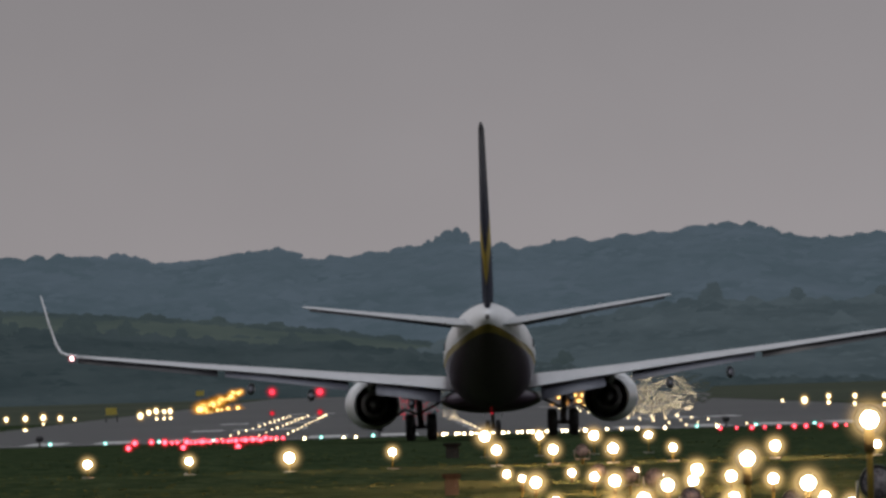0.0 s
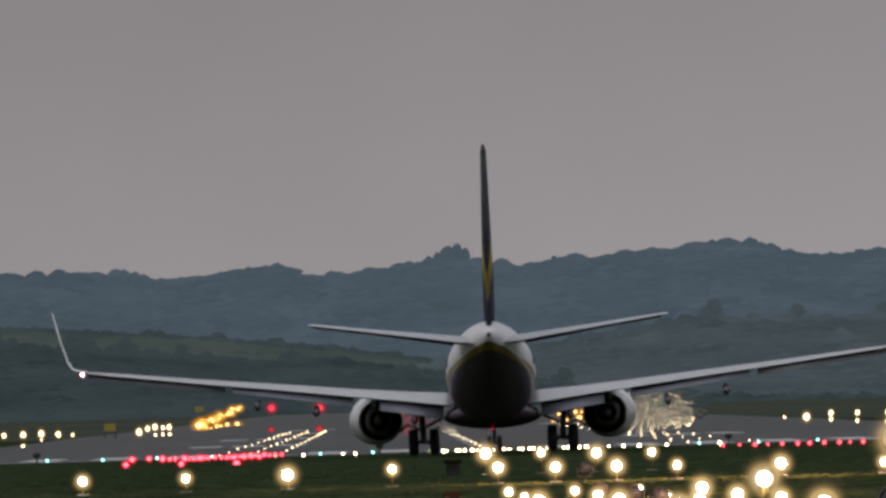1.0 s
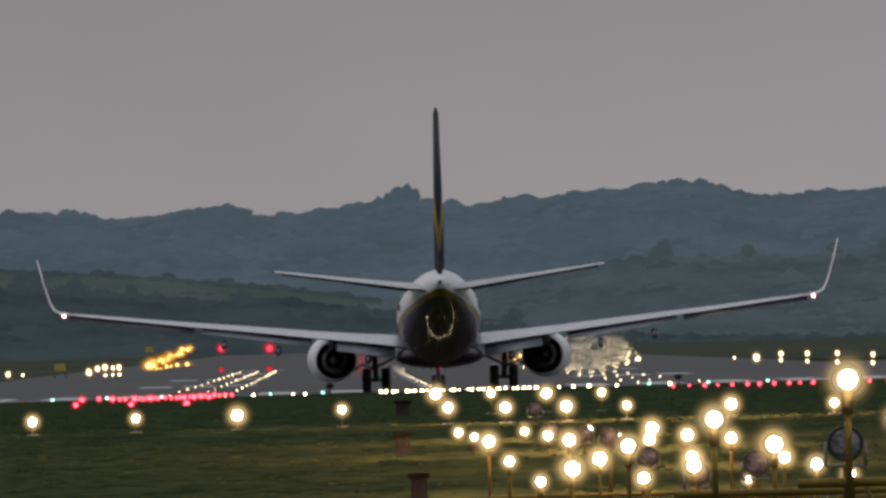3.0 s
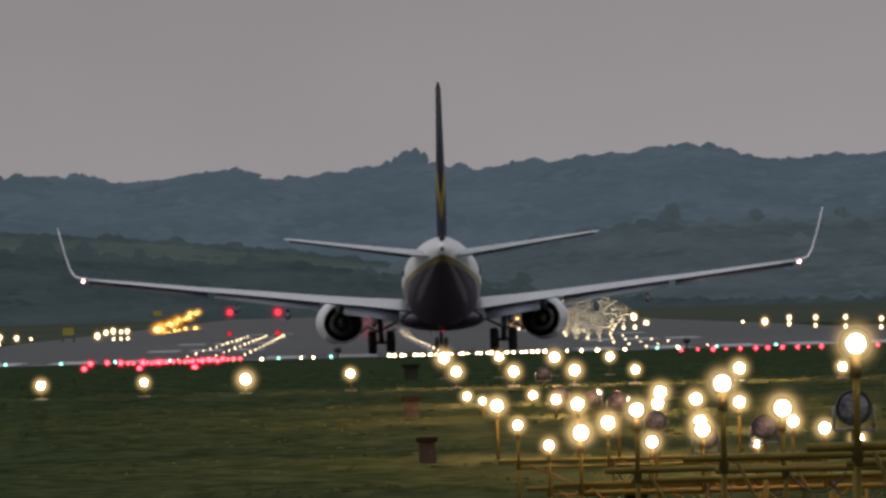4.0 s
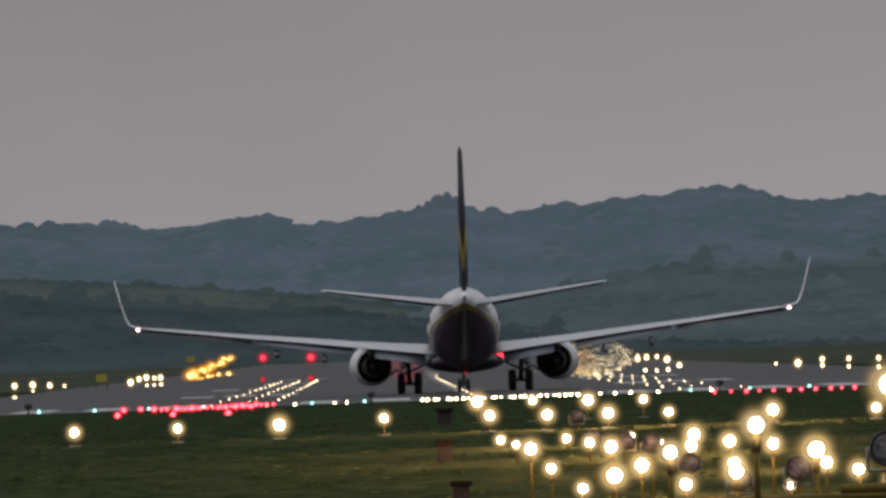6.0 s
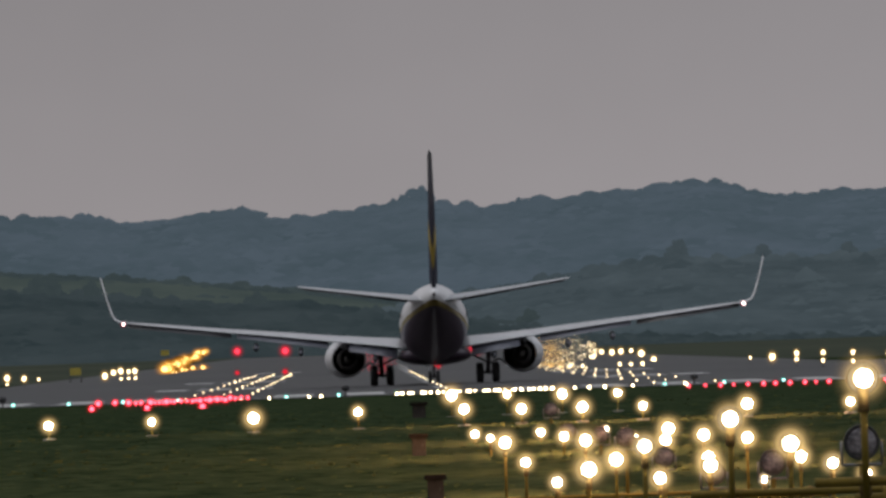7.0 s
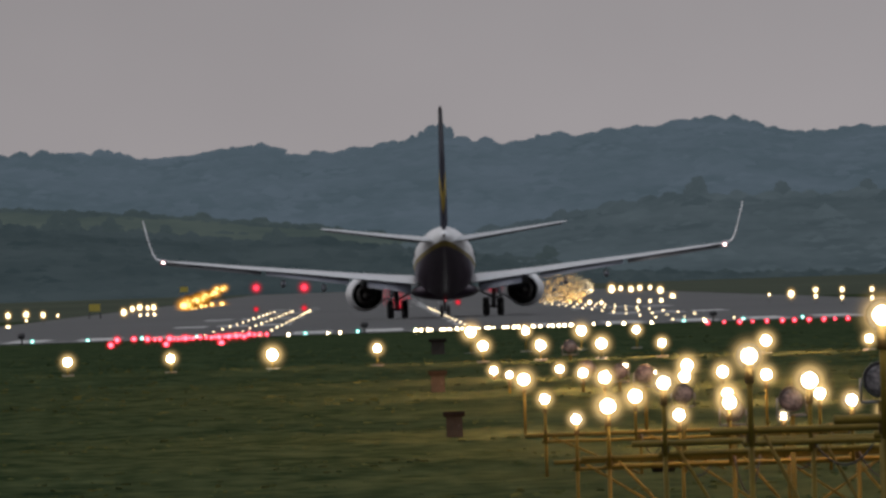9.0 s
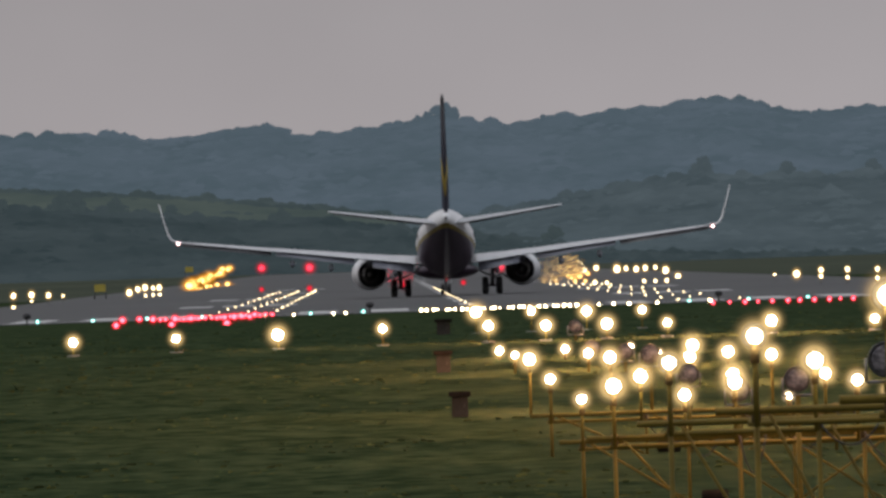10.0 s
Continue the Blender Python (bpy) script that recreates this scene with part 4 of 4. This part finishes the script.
# y, centre height, half width, half height
HULL = [(-20.0, 4.78, 0.10, 0.12), (-19.6, 4.74, 0.26, 0.30), (-18.5, 4.62, 0.52, 0.56), (-17.0, 4.44, 0.82, 0.85), (-15.0, 4.18, 1.17, 1.18),
        (-13.0, 3.88, 1.46, 1.46), (-11.0, 3.58, 1.68, 1.70), (-9.0, 3.36, 1.79, 1.88), (-7.0, 3.24, 1.83, 1.98), (-4.0, 3.20, 1.83, 2.02),
        (0.0, 3.20, 1.83, 2.02), (6.0, 3.20, 1.83, 2.02), (12.0, 3.20, 1.83, 2.02), (14.5, 3.17, 1.82, 1.95), (16.5, 3.05, 1.58, 1.66),
        (18.0, 2.88, 1.18, 1.22), (19.0, 2.75, 0.68, 0.72), (19.5, 2.70, 0.15, 0.16)]
bm = bmesh.new()
rings(bm, [circle(y, 0, z, a, b, 48) for y, z, a, b in HULL])
fuselage = part("fuselage", bm, AIRFRAME, airliner, "white fuselage with navy belly and yellow line")
bm = bmesh.new()
rings(bm, [circle(y, 0, z, a, b, 32) for y, z, a, b in ((-5.2, 1.7, 0.5, 0.2), (-3.8, 1.6, 1.7, 0.45), (0, 1.55, 2.05, 0.55), (4, 1.6, 1.9, 0.5), (6.5, 1.8, 0.6, 0.2))])
part("belly_fairing", bm, AIRFRAME, airliner)
bm = bmesh.new()
rings(bm, [circle(-20.12, 0, 4.8, 0.06, 0.07, 16), circle(-19.7, 0, 4.76, 0.17, 0.19, 16)])
part("exhaust_pipe", bm, DUCT, fuselage)
for s in (-1, 1):
    for i in range(34):
        y = 14.0 - i * 0.72
        bm = bmesh.new()
        box(bm, s * 1.755, y, 3.72, 0.05, 0.24, 0.34, 0.02)
        part("window", bm, DARK_METAL, fuselage)


def aerofoil(n=9):
    """Upper then lower outline of a wing section, chord 0 to 1 from the nose backwards."""
    xs = [(1 - math.cos(math.pi * i / n)) / 2 for i in range(n + 1)]
    half = [0.6 * (0.2969 * math.sqrt(x) - 0.126 * x - 0.3516 * x * x + 0.2843 * x ** 3 - 0.1015 * x ** 4) / 0.6 * 5 for x in xs]
    return list(zip(xs, half)) + [(x, -0.75 * t) for x, t in list(zip(xs, half))[-2:0:-1]]


SECTION = aerofoil()


def span_part(name, stations, mat, parent, label="", upright=False, drop=0.044):
    """Lofts sections (span, nose y, chord, height, thickness share)."""
    bm = bmesh.new()
    loops = []
    for s, nose, chord, z, t in stations:
        if upright:
            loops.append([(t * chord * h, nose - chord * x, z) for x, h in SECTION])
        else:
            loops.append([(s, nose - chord * x, z + t * chord * h - drop * chord * x) for x, h in SECTION])
    rings(bm, loops)
    return part(name, bm, mat, parent, label)


def wing(s):
    w = span_part("wing", [(s * 1.2, 6.3, 9.0, 2.25, 0.075), (s * 1.9, 5.6, 8.2, 2.32, 0.075), (s * 3.4, 4.4, 6.6, 2.46, 0.075), (s * 5.6, 2.7, 5.3, 2.68, 0.075), (s * 8.5, 0.9, 4.2, 3.00, 0.075),
                       (s * 12.0, -1.2, 3.0, 3.36, 0.075), (s * 15.0, -3.1, 2.1, 3.70, 0.075), (s * 16.5, -4.0, 1.65, 3.86, 0.075)], WING_GREY, airliner, "pale grey swept wing", drop=0.036)
    # blended winglet, curling up from the tip
    bm = bmesh.new()
    loops = []
    for x, nose, chord, z, lean in ((16.5, -4.0, 1.65, 3.86, 0), (16.85, -4.25, 1.50, 3.90, 25), (17.1, -4.5, 1.35, 4.02, 50), (17.28, -4.8, 1.2, 4.35, 68), (17.5, -5.4, 0.95, 5.1, 74), (17.78, -6.2, 0.6, 6.3, 76)):
        a = radians(lean)
        loops.append([(s * (x - 0.10 * chord * h * math.sin(a)), nose - chord * q, z + 0.10 * chord * h * math.cos(a)) for q, h in SECTION])
    rings(bm, loops)
    part("winglet", bm, COWL, w, "slim upswept winglet")
    # flaps, slightly lowered, inboard and outboard
    for a, b, up, droop in ((2.0, 4.6, 0.20, 0.40), (5.7, 10.6, 0.08, 0.28)):
        st = []
        for x in (a, (a + b) / 2, b):
            te = float(np.interp(x, [1.9, 3.4, 5.6, 8.5, 12.0], [-2.6, -2.2, -2.6, -3.3, -4.2]))
            zz = float(np.interp(x, [1.9, 3.4, 5.6, 8.5, 12.0], [1.84, 2.08, 2.36, 2.74, 3.17]))
            c = float(np.interp(x, [1.9, 5.6, 12.0], [1.5, 1.25, 0.8]))
            st.append((s * x, te + 0.55 * c, c, zz + up, 0.12))
        bm = bmesh.new()
        rings(bm, [[(x, n - c * q, z + t * c * h - droop * c * q) for q, h in SECTION] for x, n, c, z, t in st])
        part("flap", bm, FLAP_GREY, w, "lowered flap, its grey darkened for underside shade")
    # aileron, its dark colour standing in for shade under the wing
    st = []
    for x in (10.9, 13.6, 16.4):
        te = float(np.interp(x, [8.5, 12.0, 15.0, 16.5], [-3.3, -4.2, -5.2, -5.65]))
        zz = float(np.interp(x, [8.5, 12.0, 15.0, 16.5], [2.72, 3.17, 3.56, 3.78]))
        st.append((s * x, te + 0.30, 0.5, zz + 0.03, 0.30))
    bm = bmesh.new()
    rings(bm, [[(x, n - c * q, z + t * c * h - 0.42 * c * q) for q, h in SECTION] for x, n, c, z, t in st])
    part("aileron", bm, UNDER_SHADE, w, "aileron with underside shade painted dark")
    # flap track fairings
    for x, zz, te in ((3.2, 2.0, -2.2), (7.2, 2.45, -3.0), (9.6, 2.78, -3.6)):
        bm = bmesh.new()
        rings(bm, [circle(te + 2.4, s * x, zz - 0.38, 0.04, 0.06, 14), circle(te + 1.4, s * x, zz - 0.44, 0.15, 0.22, 14), circle(te, s * x, zz - 0.50, 0.16, 0.22, 14), circle(te - 1.1, s * x, zz - 0.54, 0.03, 0.05, 14)])
        part("flap_fairing", bm, FLAP_GREY, w)
    # navigation light at the tip's trailing edge
    ob = shared("navigation_light", NAV, w, Matrix.Translation((s * 16.65, -5.75, 3.78)) @ Matrix.Diagonal((0.20, 0.20, 0.20, 1)))
    ob["label"] = "glowing white tip light"


NAV = lens_mesh("navigation_lens", PINKISH)
for s in (-1, 1):
    wing(s)
    tp = span_part("tailplane", [(s * 0.35, -13.6, 4.6, 4.55, 0.10), (s * 1.2, -14.2, 4.0, 4.62, 0.10), (s * 4.2, -16.4, 2.5, 5.02, 0.09), (s * 7.0, -18.4, 1.35, 5.40, 0.08), (s * 7.18, -18.7, 0.95, 5.42, 0.06)], TAIL_GREY, airliner, "pale grey tailplane", drop=0.025)
    # elevator, dark in colour to imitate the tailplane's shaded underside
    bm = bmesh.new()
    rings(bm, [[(s * x, te + 0.25 - 0.35 * q, z + 0.02 + 0.07 * h - 0.12 * q) for q, h in SECTION] for x, te, z in ((1.4, -18.15, 4.50), (4.2, -18.9, 4.94), (6.9, -19.75, 5.34))])
    part("elevator", bm, UNDER_SHADE, tp, "elevator with underside shade painted dark")
    bm = bmesh.new()
    rod(bm, (s * 1.65, -18.35, 4.58), (s * 1.65, -18.6, 4.57), 0.05, 8)
    part("static_wick", bm, LIP, tp)

fin = span_part("tail_fin", [(0, -8.0, 10.4, 4.9, 0.035), (0, -12.3, 6.9, 5.7, 0.075), (0, -13.6, 6.0, 7.0, 0.085), (0, -16.0, 4.6, 9.6, 0.085), (0, -18.2, 3.2, 12.1, 0.085), (0, -18.7, 2.3, 12.36, 0.05)], FIN, airliner, "tall navy tail fin with yellow sweep", upright=True)
bm = bmesh.new()
rings(bm, [[(0.13 * c * h, nose - c * q, z) for q, h in SECTION] for nose, c, z in ((-17.2, 2.1, 5.15), (-18.8, 1.6, 9.0), (-20.2, 1.1, 11.9))])
part("rudder", bm, FIN, fin, "navy rudder")


def engine(s):
    m = Matrix.Translation((s * 4.83, 0, 1.52))
    bm = bmesh.new()
    outer = [(2.0, 0.86), (2.6, 0.97), (3.6, 1.06), (5.2, 1.06), (6.2, 0.98), (6.6, 0.90), (6.62, 0.84), (6.3, 0.78), (5.0, 0.76)]
    rings(bm, [circle(y, -s * 0.115 * max(0, 3.6 - y), 0.02 * (y - 4), r * 1.05, r * 0.98, 40) for y, r in outer], cap=False)
    cowl = part("engine", bm, COWL, airliner, "white engine cowl with sooty dark exhaust")
    cowl.matrix_basis = m
    bm = bmesh.new()
    rings(bm, [circle(y, -s * 0.18, -0.03, r * 1.05, r * 0.98, 40) for y, r in ((2.0, 0.86), (2.02, 0.83), (3.4, 0.82))], cap=False)
    bmesh.ops.create_cone(bm, cap_ends=True, segments=40, radius1=0.85, radius2=0.85, depth=0.05, matrix=Matrix.Translation((-s * 0.18, 3.2, -0.03)) @ Matrix.Rotation(math.pi / 2, 4, "X"))
    part("fan_duct", bm, DUCT, cowl)
    bm = bmesh.new()
    rings(bm, [circle(y, -s * 0.15, -0.03, r, r, 32) for y, r in ((3.2, 0.62), (1.9, 0.58), (0.9, 0.42), (0.92, 0.38), (1.6, 0.36))], cap=False)
    part("core_nozzle", bm, DUCT, cowl)
    bm = bmesh.new()
    rings(bm, [circle(y, -s * 0.15, -0.03, r, r, 20) for y, r in ((1.8, 0.30), (1.0, 0.24), (0.3, 0.03))])
    part("exhaust_cone", bm, DUCT, cowl)
    bm = bmesh.new()
    rings(bm, [circle(6.5, 0, 0.05, 0.96, 0.90, 40), circle(6.66, 0, 0.05, 0.90, 0.85, 40), circle(6.45, 0, 0.05, 0.83, 0.79, 40)], cap=False)
    part("intake_lip", bm, LIP, cowl)
    bm = bmesh.new()
    box(bm, 0, 2.4, 0.78, 0.30, 3.8, 0.66, 0.10)
    part("pylon", bm, WING_GREY, cowl)


def wheel(parent, x, y, r, w):
    bm = bmesh.new()
    rings(bm, [[(q[0], q[1], q[2]) for q in [(x + dx, y + rr * math.cos(a), r + rr * math.sin(a)) for a in [2 * math.pi * i / 28 for i in range(28)]]]
               for dx, rr in ((-w / 2, r * 0.55), (-w / 2, r * 0.86), (-w * 0.36, r * 0.97), (0, r), (w * 0.36, r * 0.97), (w / 2, r * 0.86), (w / 2, r * 0.55))])
    part("tyre", bm, TYRE, parent)
    bm = bmesh.new()
    rod(bm, (x - w * 0.52, y, r), (x + w * 0.52, y, r), r * 0.45, 20)
    part("rim", bm, STEEL, parent)


def main_gear(s):
    bm = bmesh.new()
    rod(bm, (s * 2.86, 0, 0.5), (s * 2.95, 0.1, 2.2), 0.13, 14)
    rod(bm, (s * 2.86 - 0.5, 0, 0.55), (s * 2.86 + 0.5, 0, 0.55), 0.09, 12)
    g = part("main_gear", bm, STEEL, airliner, "grey steel main gear leg")
    for dx in (-0.43, 0.43):
        wheel(g, s * 2.86 + dx, 0, 0.55, 0.40)
    bm = bmesh.new()
    rod(bm, (s * 2.88, -0.05, 1.1), (s * 1.6, 0.3, 1.75), 0.06, 10)
    part("side_strut", bm, STEEL, g)
    bm = bmesh.new()
    rod(bm, (s * 2.98, -0.12, 1.05), (s * 3.5, -0.1, 1.28), 0.05, 8)
    rod(bm, (s * 3.5, -0.1, 1.28), (s * 3.85, 0.0, 1.0), 0.05, 8)
    part("torque_link", bm, STEEL, g)
    bm = bmesh.new()
    box(bm, s * 3.18, 0.1, 1.45, 0.05, 0.9, 0.85, 0.02)
    part("gear_door", bm, COWL, g)


for s in (-1, 1):
    engine(s)
    main_gear(s)
def hot_air():
    """Clear air that bends what is seen through it, most in its middle."""
    m, n, l, p = material("hot_exhaust_air")
    n.remove(p)
    co = n.new("ShaderNodeTexCoord")
    mp = n.new("ShaderNodeMapping")
    mp.inputs["Scale"].default_value = (0.8, 0.8, 1.5)
    l.new(co.outputs["Object"], mp.inputs["Vector"])
    tex = n.new("ShaderNodeTexNoise")
    tex.inputs["Scale"].default_value, tex.inputs["Detail"].default_value = 2.2, 3
    l.new(mp.outputs["Vector"], tex.inputs["Vector"])
    mid = n.new("ShaderNodeVectorMath")
    mid.operation = "DISTANCE"
    mid.inputs[1].default_value = (0.5, 0.0, 0.5)
    flat = n.new("ShaderNodeVectorMath")
    flat.operation = "MULTIPLY"
    flat.inputs[1].default_value = (1, 0, 1)
    l.new(co.outputs["Generated"], flat.inputs[0])
    l.new(flat.outputs[0], mid.inputs[0])
    fade = n.new("ShaderNodeMapRange")
    fade.inputs["From Min"].default_value, fade.inputs["From Max"].default_value = 0.25, 0.47
    fade.inputs["To Min"].default_value, fade.inputs["To Max"].default_value = 1.0, 0.0
    l.new(mid.outputs["Value"], fade.inputs["Value"])
    bp = n.new("ShaderNodeBump")
    bp.inputs["Distance"].default_value = 0.25
    l.new(fade.outputs["Result"], bp.inputs["Strength"])
    l.new(tex.outputs["Fac"], bp.inputs["Height"])
    clear = n.new("ShaderNodeBsdfRefraction")
    clear.inputs["IOR"].default_value = 1.006
    soft = n.new("ShaderNodeMath")
    soft.operation = "MULTIPLY"
    soft.inputs[1].default_value = 0.16
    l.new(fade.outputs["Result"], soft.inputs[0])
    l.new(soft.outputs[0], clear.inputs["Roughness"])
    l.new(bp.outputs["Normal"], clear.inputs["Normal"])
    l.new(clear.outputs[0], n["Material Output"].inputs["Surface"])
    return m


HOT_AIR = hot_air()
for s in (-1, 1):
    bm = bmesh.new()
    box(bm, s * 4.83 + 1.7, -2.0, 1.65, 5.2, 0.2, 2.5)
    part("exhaust_plume", bm, HOT_AIR, airliner, "clear shimmering hot exhaust air", smooth=False)
bm = bmesh.new()
rod(bm, (0, 15.6, 0.34), (0, 15.7, 1.6), 0.08, 12)
rod(bm, (-0.3, 15.6, 0.34), (0.3, 15.6, 0.34), 0.05, 10)
nose_gear = part("nose_gear", bm, STEEL, airliner, "grey steel nose gear leg")
for dx in (-0.22, 0.22):
    wheel(nose_gear, dx, 15.6, 0.34, 0.20)
for dx in (-0.35, 0.35):
    bm = bmesh.new()
    box(bm, dx, 15.7, 1.05, 0.04, 1.2, 0.5, 0.015)
    part("gear_door", bm, COWL, nose_gear)
bm = bmesh.new()
rings(bm, [circle(-3.0, 0, 1.06, 0.03, 0.03, 12), circle(-3.2, 0, 1.0, 0.09, 0.11, 12), circle(-3.4, 0, 1.05, 0.02, 0.02, 12)])
part("beacon", bm, DIM_RED, fuselage, "red belly beacon")
bm = bmesh.new()
box(bm, 0, 3.0, 5.36, 0.04, 0.5, 0.35, 0.015)
part("antenna", bm, COWL, fuselage)


def motions():
    """The airliner gathers speed along the runway."""
    rows = []
    for i in range(21):
        t = i * 0.5
        x = float(np.interp(t, [0, 0.5, 1.5, 2.5, 4, 5, 8, 10], [4.24, 4.24, 4.55, 4.66, 4.58, 4.50, 4.46, 4.40]))
        turn = float(np.interp(t, [0, 1, 3], [1.0, 1.0, 0.0]))
        yaw = float(np.interp(t, [0, 1, 3, 4.5, 5.5, 6, 8.5, 10], [-0.55, -0.55, -0.1, -0.15, -0.3, -0.05, -0.2, -0.05]))
        rows.append((t, pose(x, 570.7 + 21.54 * t + 1.173 * t * t + 4.5 * max(0.0, 1 - t) ** 2, 0.02 + 0.06 * turn, 0, -0.35 * turn, yaw)))
    walk(airliner, rows)


motions()
